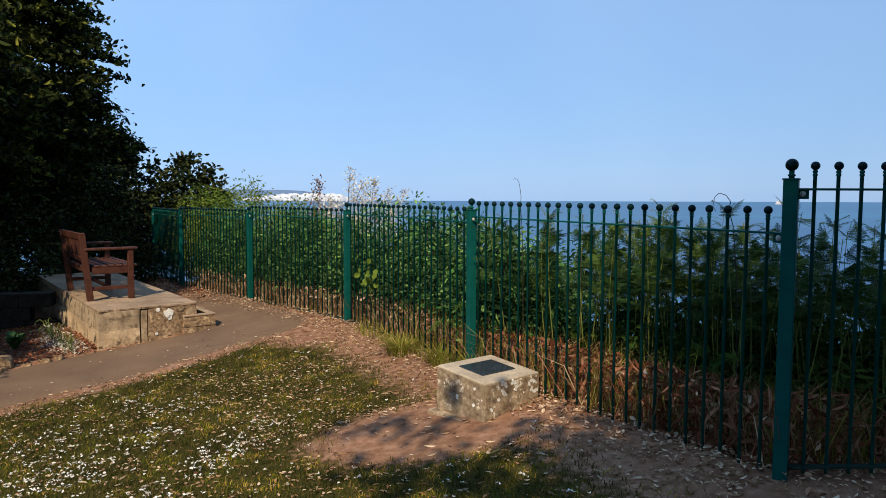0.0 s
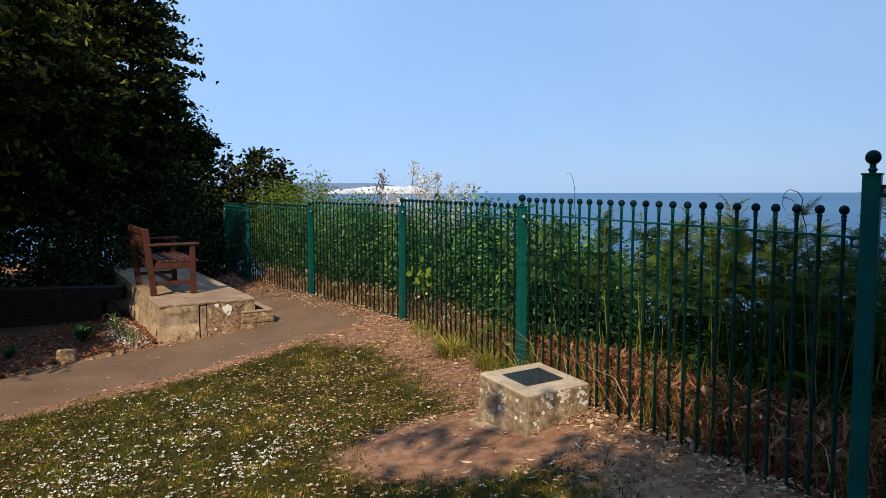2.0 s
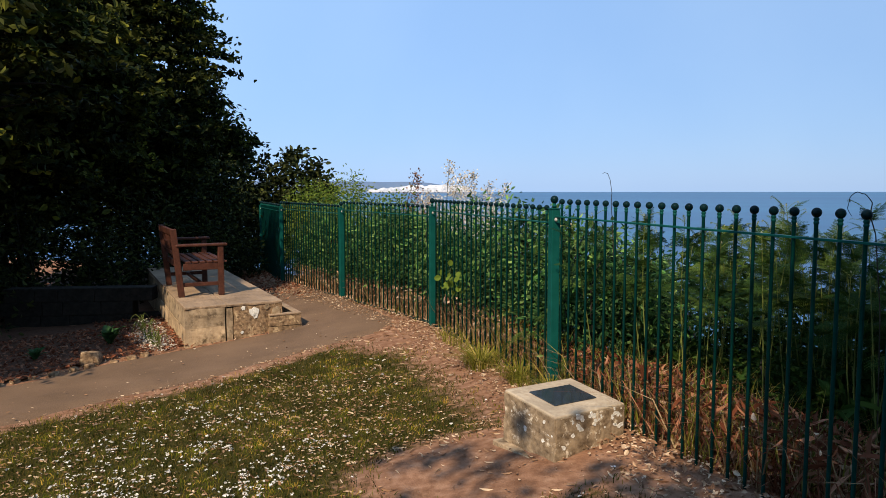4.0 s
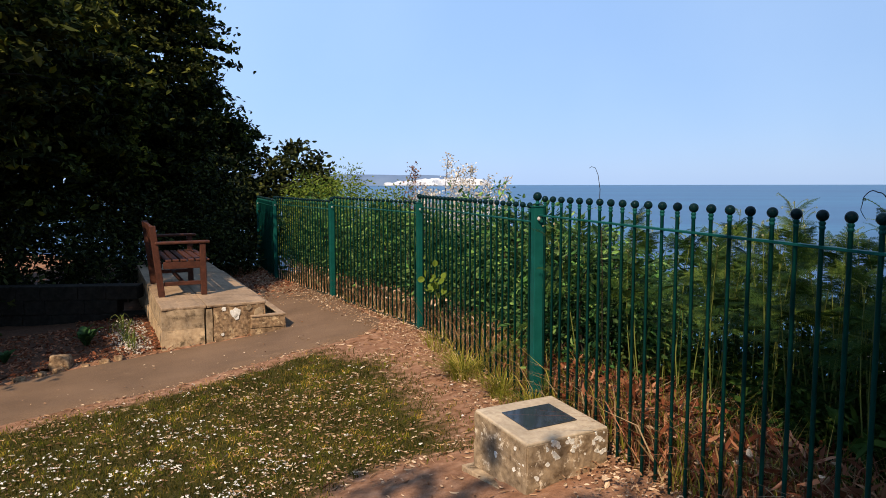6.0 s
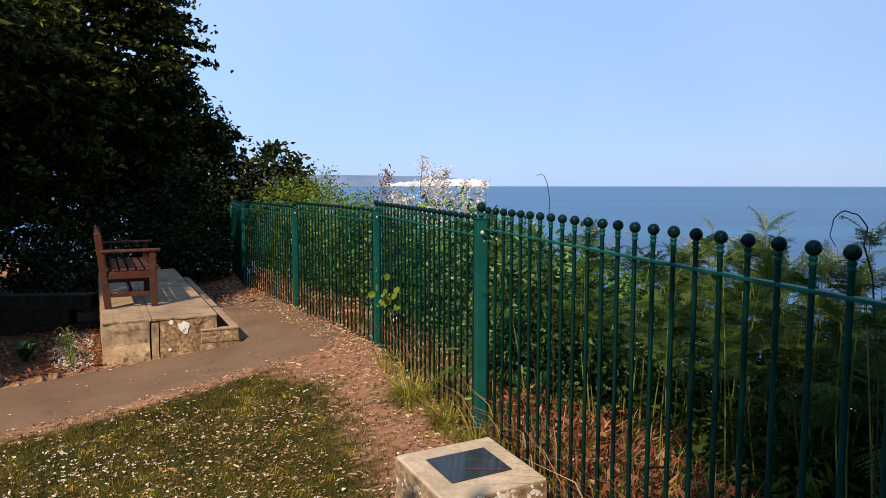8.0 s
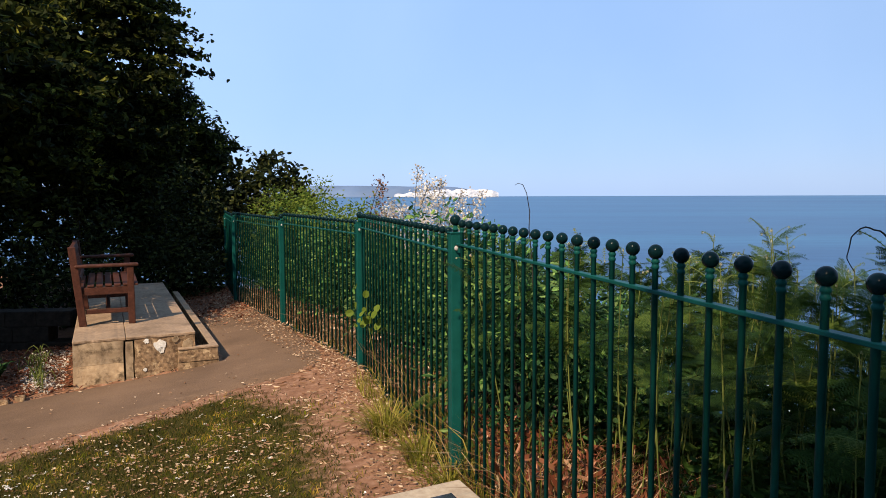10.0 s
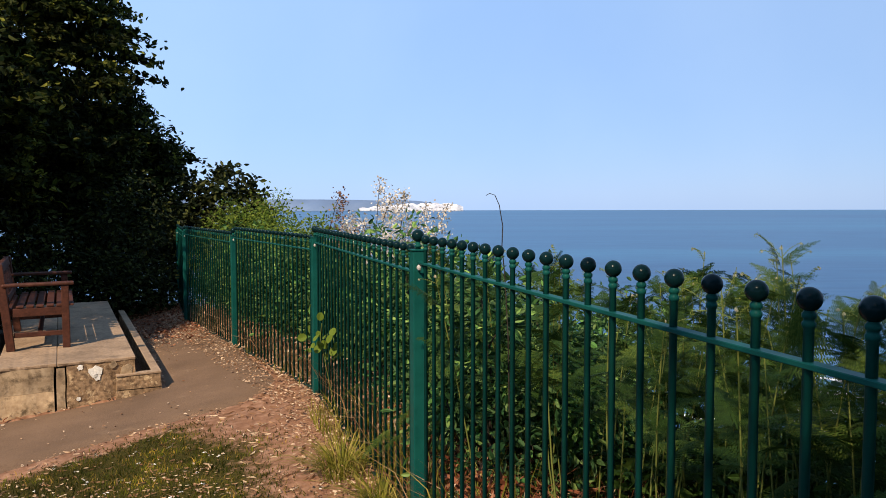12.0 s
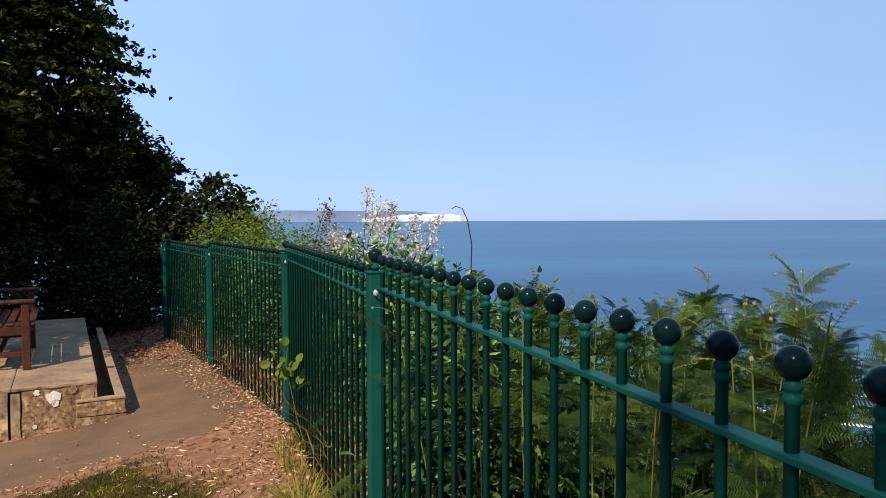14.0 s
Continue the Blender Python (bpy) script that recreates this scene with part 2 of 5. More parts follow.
def bm_mesh(name, bm, mat, smooth=False):
    me = bpy.data.meshes.new(name)
    bm.to_mesh(me)
    bm.free()
    me.materials.append(mat)
    if smooth:
        me.shade_smooth()
    return me


def box(bm, x0, x1, y0, y1, z0, z1, bevel=0.0, seg=2):
    made = bmesh.ops.create_cube(bm, size=1.0)["verts"]
    for v in made:
        v.co = Vector(((x0 + x1) / 2 + v.co.x * (x1 - x0), (y0 + y1) / 2 + v.co.y * (y1 - y0), (z0 + z1) / 2 + v.co.z * (z1 - z0)))
    if bevel:
        edges = list({e for v in made for e in v.link_edges})
        bmesh.ops.bevel(bm, geom=edges, offset=bevel, segments=seg, affect="EDGES", profile=0.5)


def lathe(bm, profile, sides=12):
    """Turn a list of (radius, z) about z."""
    rings = []
    for r, z in profile:
        rings.append([bm.verts.new((r * math.cos(a * math.tau / sides), r * math.sin(a * math.tau / sides), z)) for a in range(sides)])
    for a, c in zip(rings, rings[1:]):
        for k in range(sides):
            bm.faces.new((a[k], a[(k + 1) % sides], c[(k + 1) % sides], c[k]))
    bm.faces.new(rings[0][::-1])
    bm.faces.new(rings[-1])


def tube(points, r0, r1, sides=6):
    """Verts and faces of a tapering tube along points."""
    verts, faces = [], []
    pts = [Vector(p) for p in points]
    for i, p in enumerate(pts):
        d = (pts[min(i + 1, len(pts) - 1)] - pts[max(i - 1, 0)]).normalized()
        a = d.cross(Vector((0.3, 0.9, 0.2))).normalized()
        c = d.cross(a)
        r = r0 + (r1 - r0) * i / (len(pts) - 1)
        for k in range(sides):
            w = k * math.tau / sides
            verts.append(p + a * (r * math.cos(w)) + c * (r * math.sin(w)))
    for i in range(len(pts) - 1):
        for k in range(sides):
            o, q = i * sides, (i + 1) * sides
            faces.append((o + k, o + (k + 1) % sides, q + (k + 1) % sides, q + k))
    return verts, faces


def join(parts):
    verts, faces = [], []
    for v, f in parts:
        o = len(verts)
        verts += list(v)
        faces += [tuple(i + o for i in q) for q in f]
    return verts, faces


def leaves(centres, sizes, slim=0.5, droop=0.3, flat=0.0, seed=1):
    """Folded four-cornered leaves at the centres, turned at random; numpy arrays of verts and a face list."""
    g = np.random.default_rng(seed)
    k = len(centres)
    d = g.normal(size=(k, 3))
    d[:, 2] = d[:, 2] * (1 - flat) - droop
    d /= np.linalg.norm(d, axis=1)[:, None]
    s = g.normal(size=(k, 3))
    s[:, 2] *= 1 - flat
    s -= d * (s * d).sum(1)[:, None]
    s /= np.linalg.norm(s, axis=1)[:, None]
    up = np.cross(d, s)
    sz = sizes[:, None]
    w = s * sz * slim * 0.5
    lift = up * sz * 0.10
    a = centres - d * sz * 0.5
    t = centres + d * sz * 0.5 - up * sz * 0.08
    near, far = centres - d * sz * 0.18 + lift, centres + d * sz * 0.20 + lift * 0.7
    verts = np.stack([a, near + w, far + w * 0.82, t, far - w * 0.82, near - w], 1).reshape(-1, 3)
    base = np.arange(k)[:, None] * 6
    faces = np.concatenate([base + np.array([0, 1, 2, 3]), base + np.array([0, 3, 4, 5])], 0)
    return verts, faces.tolist()


# ---- plan ----
POSTS = [(3.67, -2.95), (0.949, -2.608), (0.0, 0.0), (-0.96, 2.497), (-2.29, 4.636), (-3.683, 6.841), (-4.70, 9.15)]
BALL_Z = [1.795, 1.602, 1.557, 1.497, 1.445, 1.40]
POST_Z = [1.81, 1.799, 1.615, 1.559, 1.475, 1.440, 1.40]
BASE_Z = [0.45, 0.42, 0.285, 0.275, 0.215, 0.135, 0.06]
FAR_ENDS = [(40.0, -8.0)], [(-14.0, 13.0), (-60.0, 20.0)]
LINE = np.array(FAR_ENDS[0] + POSTS + FAR_ENDS[1])
LINE_Z = np.array([0.6] + BASE_Z + [0.0, 0.0])


def edge_of(x, y):
    """Signed distance from the fence line (positive on the lawn side) and the fence's ground level there, for arrays."""
    best, sign, level = np.full(x.shape, 1e9), np.ones(x.shape), np.zeros(x.shape)
    for (a, za), (c, zc) in zip(zip(LINE, LINE_Z), zip(LINE[1:], LINE_Z[1:])):
        d = c - a
        n2 = (d * d).sum()
        t = np.clip(((x - a[0]) * d[0] + (y - a[1]) * d[1]) / n2, 0, 1)
        px, py = a[0] + d[0] * t, a[1] + d[1] * t
        dist = np.hypot(x - px, y - py)
        side = d[0] * (y - a[1]) - d[1] * (x - a[0])
        near = dist < best
        best = np.where(near, dist, best)
        sign = np.where(near, np.where(side >= 0, 1.0, -1.0), sign)
        level = np.where(near, za + (zc - za) * t, level)
    return best * sign, level


def level_at(x, y):
    """Height of the ground."""
    x, y = np.asarray(x, float), np.asarray(y, float)
    d, z = edge_of(x, y)
    lawn = z - 0.135 * 2.4 * np.tanh(np.maximum(d, 0) / 2.4) * 1.12
    out = np.maximum(-d, 0)
    slope = z - 0.22 * np.minimum(out, 2.2) - 1.15 * np.maximum(out - 2.2, 0)
    h = np.where(d >= 0, lawn, slope)
    return np.maximum(h, -40.0)


def lumps(x, y):
    return noise.noise((x * 2.3, y * 2.3, 0)) * 0.018 + noise.noise((x * 9, y * 9, 3)) * 0.006


def surface_at(x, y):
    return level_at(x, y) + np.array([lumps(a, c) for a, c in zip(x, y)])


def gz(x, y):
    return float(level_at(np.array([x]), np.array([y]))[0])


PATH_IN = [(-7.2, -3.0), (-4.95, -0.75), (-3.95, 0.25), (-3.50, 0.80), (-3.0, 1.20), (-2.55, 1.68), (-2.2, 2.03), (-1.85, 2.30), (-1.52, 2.54), (-1.38, 2.80), (-1.45, 3.12), (-1.75, 3.68), (-2.25, 4.62), (-2.85, 5.6), (-3.05, 5.95)]
PATH_OUT = [(-8.3, -2.0), (-5.9, 0.10), (-4.65, 1.40), (-4.25, 2.05), (-3.75, 2.46), (-3.35, 2.74), (-2.8, 3.05), (-2.48, 3.24), (-2.75, 3.80), (-3.25, 4.80), (-3.7, 5.5), (-3.95, 5.9)]


def inside(x, y, poly):
    hit = np.zeros(x.shape, bool)
    for (x0, y0), (x1, y1) in zip(poly, poly[1:] + poly[:1]):
        cross = ((y0 > y) != (y1 > y)) & (x < (x1 - x0) * (y - y0) / (y1 - y0 + 1e-12) + x0)
        hit ^= cross
    return hit


PATH_POLY = PATH_IN + PATH_OUT[::-1]


def dist_poly(x, y, poly):
    best = np.full(x.shape, 1e9)
    for (ax, ay), (bx, by) in zip(poly, poly[1:] + poly[:1]):
        dx, dy = bx - ax, by - ay
        t = np.clip(((x - ax) * dx + (y - ay) * dy) / (dx * dx + dy * dy), 0, 1)
        best = np.minimum(best, np.hypot(x - ax - dx * t, y - ay - dy * t))
    return best


def wear_at(x, y):
    """How far the turf is worn to bare earth: 0 lawn, 1 earth."""
    d, _ = edge_of(x, y)
    w = np.clip(1.2 - d / 0.85, 0, 1)
    w = np.maximum(w, np.clip(1.25 - np.hypot((x + 0.35) / 0.95, (y + 1.1) / 0.62), 0, 1) * 1.6)
    w = np.maximum(w, np.clip(1.1 - dist_poly(x, y, PATH_POLY) / 0.42, 0, 1) * np.where(y > 0.3, 1.0, 0.75))
    w = np.maximum(w, np.clip(1.3 - np.hypot((x + 1.15) / 0.8, (y - 2.6) / 1.1), 0, 1) * 1.6)
    w = np.maximum(w, np.clip(1.2 - np.hypot((x + 0.55) / 0.75, (y - 1.3) / 1.3), 0, 1) * 0.9)
    w = np.maximum(w, np.where((x < -3.3) & (y > 1.1 + 0.3 * (x + 4.5)) & (y > 0.9), 1.0, 0.0))
    return np.clip(w, 0, 1)


# ---- ground, path, sea ----
def spaced(lo, hi, step, far, grow=1.22):
    a = list(np.arange(lo, hi + step / 2, step))
    s, v = step, a[-1]
    while v < far:
        s *= grow
        v += s
        a.append(v)
    s, v = step, a[0]
    while v > -far:
        s *= grow
        v -= s
        a.insert(0, v)
    return np.array(a)


gx, gy = spaced(-6.5, 3.0, 0.06, 4800), spaced(-4.5, 9.0, 0.07, 4800)
X, Y = np.meshgrid(gx, gy)
Z = level_at(X, Y)
near = (np.abs(X) < 12) & (np.abs(Y) < 14)
rough_bits = np.array([lumps(x, y) if k else 0.0 for x, y, k in zip(X.ravel(), Y.ravel(), near.ravel())]).reshape(X.shape)
on_path = inside(X, Y, PATH_POLY)
Z = Z + rough_bits - np.where(on_path, 0.03, 0)
rows_n, cols_n = X.shape
gverts = np.stack([X, Y, Z], -1).reshape(-1, 3)
idx = np.arange(rows_n * cols_n).reshape(rows_n, cols_n)
gfaces = np.stack([idx[:-1, :-1], idx[:-1, 1:], idx[1:, 1:], idx[1:, :-1]], -1).reshape(-1, 4)
gme = mesh_of("ground", gverts, gfaces.tolist(), M_GROUND, True)
wa = gme.attributes.new("wear", "FLOAT", "POINT")
wa.data.foreach_set("value", wear_at(X, Y).ravel())
tagged(new("ground", gme), "daisy-strewn turf worn to bare red earth beside the fence", "ground", kind="structure")

# the tarmac path follows the ground a little above it
pin, pout = np.array(PATH_IN), np.array(PATH_OUT)


def along(a, t):
    s = np.concatenate([[0], np.cumsum(np.hypot(*np.diff(a, axis=0).T))])
    return np.stack([np.interp(t * s[-1], s, a[:, k]) for k in (0, 1)], -1)


pverts, pfaces, PN, PM = [], [], 160, 14
pi_, po_ = along(pin, np.linspace(0, 1, PN)), along(pout, np.linspace(0, 1, PN))
for i in range(PN):
    wob = 0.03 * noise.noise((i * 0.21, 0, 5)) + 0.02 * noise.noise((i * 0.9, 2, 5))
    for j in range(PM + 1):
        t = j / PM
        p = pi_[i] * (1 - t) + po_[i] * t
        if j == 0:
            p = p + (pi_[i] - po_[i]) * wob
        z = gz(*p) + 0.012 + 0.006 * noise.noise((p[0] * 2, p[1] * 2, 9)) - (0.03 if j in (0, PM) else 0)
        pverts.append((p[0], p[1], z))
for i in range(PN - 1):
    for j in range(PM):
        o = i * (PM + 1) + j
        pfaces.append((o, o + 1, o + PM + 2, o + PM + 1))
tagged(new("path", mesh_of("path", pverts, pfaces, M_PATH, True)), "worn grey-brown tarmac footpath edged with dry leaves", "path", kind="structure")

SEA_Z = -35.0
sverts = [(-4900, -4900, SEA_Z), (4900, -4900, SEA_Z), (4900, 4900, SEA_Z), (-4900, 4900, SEA_Z)]
tagged(new("water", mesh_of("water", sverts, [(0, 1, 2, 3)], M_SEA)), "calm blue sea reaching to a hazy horizon", "sea", kind="structure")


# ---- far headland ----
def headland():
    cols = 90
    verts, faces = [], []
    for i in range(cols + 1):
        t = i / cols
        x = -2300 + t * 2300
        top = 62 + 12 * math.sin(t * 3.0 + 0.4) + 5 * noise.noise((t * 14, 0, 0))
        top *= min(1.0, 0.25 + (1 - t) * 6)
        front = 40 * noise.noise((t * 9, 3, 0))
        for y, z in ((4430 + front, SEA_Z - 2), (4450 + front, SEA_Z + top * 0.45), (4500, SEA_Z + top), (4800, SEA_Z + top * 1.02)):
            verts.append((x, y, z))
    for i in range(cols):
        for j in range(3):
            o = i * 4 + j
            faces.append((o, o + 4, o + 5, o + 1))
    return verts, faces


hv, hf = headland()
head = tagged(put("headland", None), "distant headland coloured blue for haze, with white chalk cliffs above the sea", "headland", kind="structure")
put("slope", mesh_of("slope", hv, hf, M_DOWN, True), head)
cv, cf = [], []
for i in range(61):
    t = i / 60
    x = -640 + t * 640
    top = (20 + 34 * min(1, t * 2.2) * min(1, (1 - t) * 9 + 0.3)) * (0.85 + 0.35 * noise.noise((t * 17, 1, 0)))
    front = 40 * noise.noise(((x + 2300) / 2300 * 9, 3, 0)) - 16
    for z, y in ((1.5 + 5 * abs(noise.noise((t * 30, 8, 0))), 4428 + front), (top * 0.6, 4432 + front), (top, 4446 + front)):
        cv.append((x, y, SEA_Z + z))
for i in range(60):
    for j in range(2):
        o = i * 3 + j
        cf.append((o, o + 3, o + 4, o + 1))
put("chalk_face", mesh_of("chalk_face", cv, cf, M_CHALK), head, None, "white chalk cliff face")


# ---- iron railings ----
def bar_mesh(length):
    bm = bmesh.new()
    lathe(bm, [(0.008, 0.0), (0.008, length - 0.045), (0.0095, length - 0.044), (0.0105, length - 0.040), (0.0105, length - 0.036), (0.0085, length - 0.034), (0.0085, length - 0.030), (0.0108, length - 0.028), (0.0108, length - 0.022), (0.008, length - 0.019), (0.008, length - 0.01)], 10)
    return bm_mesh("bar", bm, M_GREEN, True)


bm = bmesh.new()
bmesh.ops.create_uvsphere(bm, u_segments=18, v_segments=12, radius=0.0192)
BALL = bm_mesh("ball_finial", bm, M_BALL, True)
bm = bmesh.new()
bmesh.ops.create_uvsphere(bm, u_segments=18, v_segments=12, radius=0.027)
BIG_BALL = bm_mesh("post_ball", bm, M_BALL, True)


def post_mesh(length):
    bm = bmesh.new()
    box(bm, -0.03, 0.03, -0.03, 0.03, -0.3, length, 0.004)
    box(bm, -0.034, 0.034, -0.034, 0.034, length - 0.003, length + 0.004, 0.002)
    return bm_mesh("post", bm, M_GREEN)


bm = bmesh.new()
lathe(bm, [(0.012, 0.0), (0.012, 0.008), (0.016, 0.010), (0.016, 0.016), (0.011, 0.018), (0.011, 0.04)], 12)
NECK = bm_mesh("post_neck", bm, M_GREEN, True)
bm = bmesh.new()
box(bm, -0.005, 0.045, -0.005, 0.005, -0.022, 0.022, 0.002)
LUG = bm_mesh("fixing_lug", bm, M_GREEN)
bm = bmesh.new()
lathe(bm, [(0.013, 0), (0.013, 0.006), (0.007, 0.012)], 8)
BOLT = bm_mesh("bolt", bm, M_STEEL)

for k in range(len(POSTS)):
    x, y = POSTS[k]
    a, c = POSTS[max(k - 1, 0)], POSTS[min(k + 1, len(POSTS) - 1)]
    turn = math.degrees(math.atan2(c[1] - a[1], c[0] - a[0]))
    top = POST_Z[k] - 0.062
    thing = tagged(put("fence_post", post_mesh(top - BASE_Z[k]), None, pose(x, y, BASE_Z[k], 0, 0, turn)), "square dark green steel fence post with a ball cap", "post", "fence posts")
    put("neck", NECK, thing, pose(0, 0, top - BASE_Z[k] + 0.004))
    put("ball_cap", BIG_BALL, thing, pose(0, 0, POST_Z[k] - BASE_Z[k]))

for k in range(len(POSTS) - 1):
    a, c = Vector((*POSTS[k], 0)), Vector((*POSTS[k + 1], 0))
    run = (c - a).length
    turn = math.degrees(math.atan2(c.y - a.y, c.x - a.x))
    z0, z1 = BASE_Z[k], BASE_Z[k + 1]
    ball = BALL_Z[k]
    fence = tagged(new("railing_panel"), "dark green iron railing panel of ball-topped bars", "fence", "railing panels")
    fence.matrix_basis = pose(a.x, a.y, 0, 0, 0, turn)
    rail = ball - 0.101
    bm = bmesh.new()
    box(bm, 0.03, run - 0.03, -0.0135, 0.0135, -0.005, 0.005, 0.0015, 1)
    put("top_rail", bm_mesh("top_rail", bm, M_GREEN), fence, pose(0, 0, rail))
    lift = (0.045, -0.03)[k] if k < 2 else 0.015
    low0, low1 = z0 + lift, z1 + lift
    bm = bmesh.new()
    box(bm, 0.03, run - 0.03, -0.019, 0.019, -0.005, 0.005, 0.0015, 1)
    for v in bm.verts:
        v.co.z += low0 + (low1 - low0) * v.co.x / run
    put("bottom_rail", bm_mesh("bottom_rail", bm, M_GRIMY_SHADE), fence)
    for end in (0.032, run - 0.032):
        lug = put("fixing_lug", LUG, fence, pose(end, -0.0, rail - 0.02, 0, 0, 0 if end < 1 else 180))
        put("bolt", BOLT, lug, pose(0.014, -0.006 if end > 1 else 0.006, 0.0, 90 if end > 1 else -90))
    count = round(run / (0.102 if k == 0 else 0.11)) - 1
    low = min(low0, low1) - 0.03
    shared = bar_mesh(ball - low)
    for i in range(1, count + 1):
        s = run * i / (count + 1)
        bar = put("bar", shared, fence, pose(s, 0, low))
        put("ball_finial", BALL, bar, pose(0, 0, ball - low))


# ---- memorial block ----
def memorial():
    w, d, h = 0.50, 0.465, 0.275
    root = tagged(new("memorial_block"), "weathered concrete memorial block with a dark sloping plaque, lichen spotted", "memorial")
    root.matrix_basis = pose(-0.035, -0.886, 0.24, 0, 0, 33)
    bm = bmesh.new()
    box(bm, -w / 2, w / 2, -d / 2, d / 2, -0.15, h, 0.0)
    for v in bm.verts:
        if v.co.z > 0:
            v.co.z += 0.04 * v.co.y / d
    bmesh.ops.subdivide_edges(bm, edges=bm.edges[:], cuts=9, use_grid_fill=True)
    for v in bm.verts:
        side = v.co.z < h - 0.03
        q = noise.noise(v.co * 14) * (0.010 if side else 0.002) + noise.noise(v.co * 40) * (0.004 if side else 0.001)
        n2 = Vector((v.co.x, v.co.y, 0)).normalized()
        v.co += n2 * q
    bmesh.ops.bevel(bm, geom=[e for e in bm.edges if e.calc_face_angle(0) > 0.9], offset=0.007, segments=2, affect="EDGES")
    put("block", bm_mesh("block", bm, M_BLOCK, False), root)
    tilt = math.degrees(math.atan2(0.04, d))
    bm = bmesh.new()
    box(bm, -w / 2 + 0.004, w / 2 - 0.004, -d / 2 + 0.004, d / 2 - 0.004, -0.01, 0.010, 0.009, 3)
    put("cap", bm_mesh("cap", bm, M_CAP), root, pose(0, 0, h - 0.002, tilt), "smooth pale concrete top")
    bm = bmesh.new()
    box(bm, -0.150, 0.150, -0.105, 0.125, 0, 0.006, 0.002)
    put("plaque", bm_mesh("plaque", bm, M_PLAQUE), root, pose(0, 0, h + 0.0085, tilt), "blank-looking dark slate plaque")
    g = np.random.default_rng(3)
    for i in range(46):
        if i < 36:
            p, turn = (g.uniform(-w / 2 + 0.02, w / 2 - 0.02), -d / 2 + 0.001, h - 0.03 - abs(g.normal(0, 0.06))), (90, 0, 0)
        else:
            p, turn = (-w / 2 + 0.001, g.uniform(-d / 2 + 0.03, d / 2 - 0.03), h - 0.04 - abs(g.normal(0, 0.07))), (90, 0, -90)
        r = g.uniform(0.005, 0.0150)
        ring = [(r * (1 + 0.25 * g.normal()) * math.cos(a), r * (1 + 0.25 * g.normal()) * math.sin(a), 0.0015) for a in np.linspace(0, math.tau, 9)[:-1]]
        low = [(q[0] * 1.15, q[1] * 1.15, -0.008) for q in ring]
        faces = [tuple(range(8))] + [(8 + j, 8 + (j + 1) % 8, (j + 1) % 8, j) for j in range(8)]
        put("lichen_spot", mesh_of("lichen_spot", ring + low, faces, M_LICHEN), root, pose(*p, *turn))
    bm = bmesh.new()
    box(bm, -w / 2 - 0.055, w / 2 + 0.02, -d / 2 - 0.012, d / 2 + 0.03, -0.1, 0.008, 0.006)
    put("footing", bm_mesh("footing", bm, M_CONCRETE), root, None, "thin concrete footing level with the earth")


memorial()

# ---- plinth with planting trough ----
U, V = Vector((0.87, 0.493, 0)), Vector((-0.493, 0.87, 0))
PL = Matrix(((U.x, V.x, 0, -3.625), (U.y, V.y, 0, 2.62), (0, 0, 1, 0), (0, 0, 0, 1)))


def uneven(bm, cuts, amount):
    bmesh.ops.subdivide_edges(bm, edges=bm.edges[:], cuts=cuts, use_grid_fill=True)
    for v in bm.verts:
        v.co += Vector((noise.noise(v.co * 7), noise.noise(v.co * 7 + Vector((5, 0, 0))), 0.3 * noise.noise(v.co * 7 + Vector((0, 9, 0))))) * amount


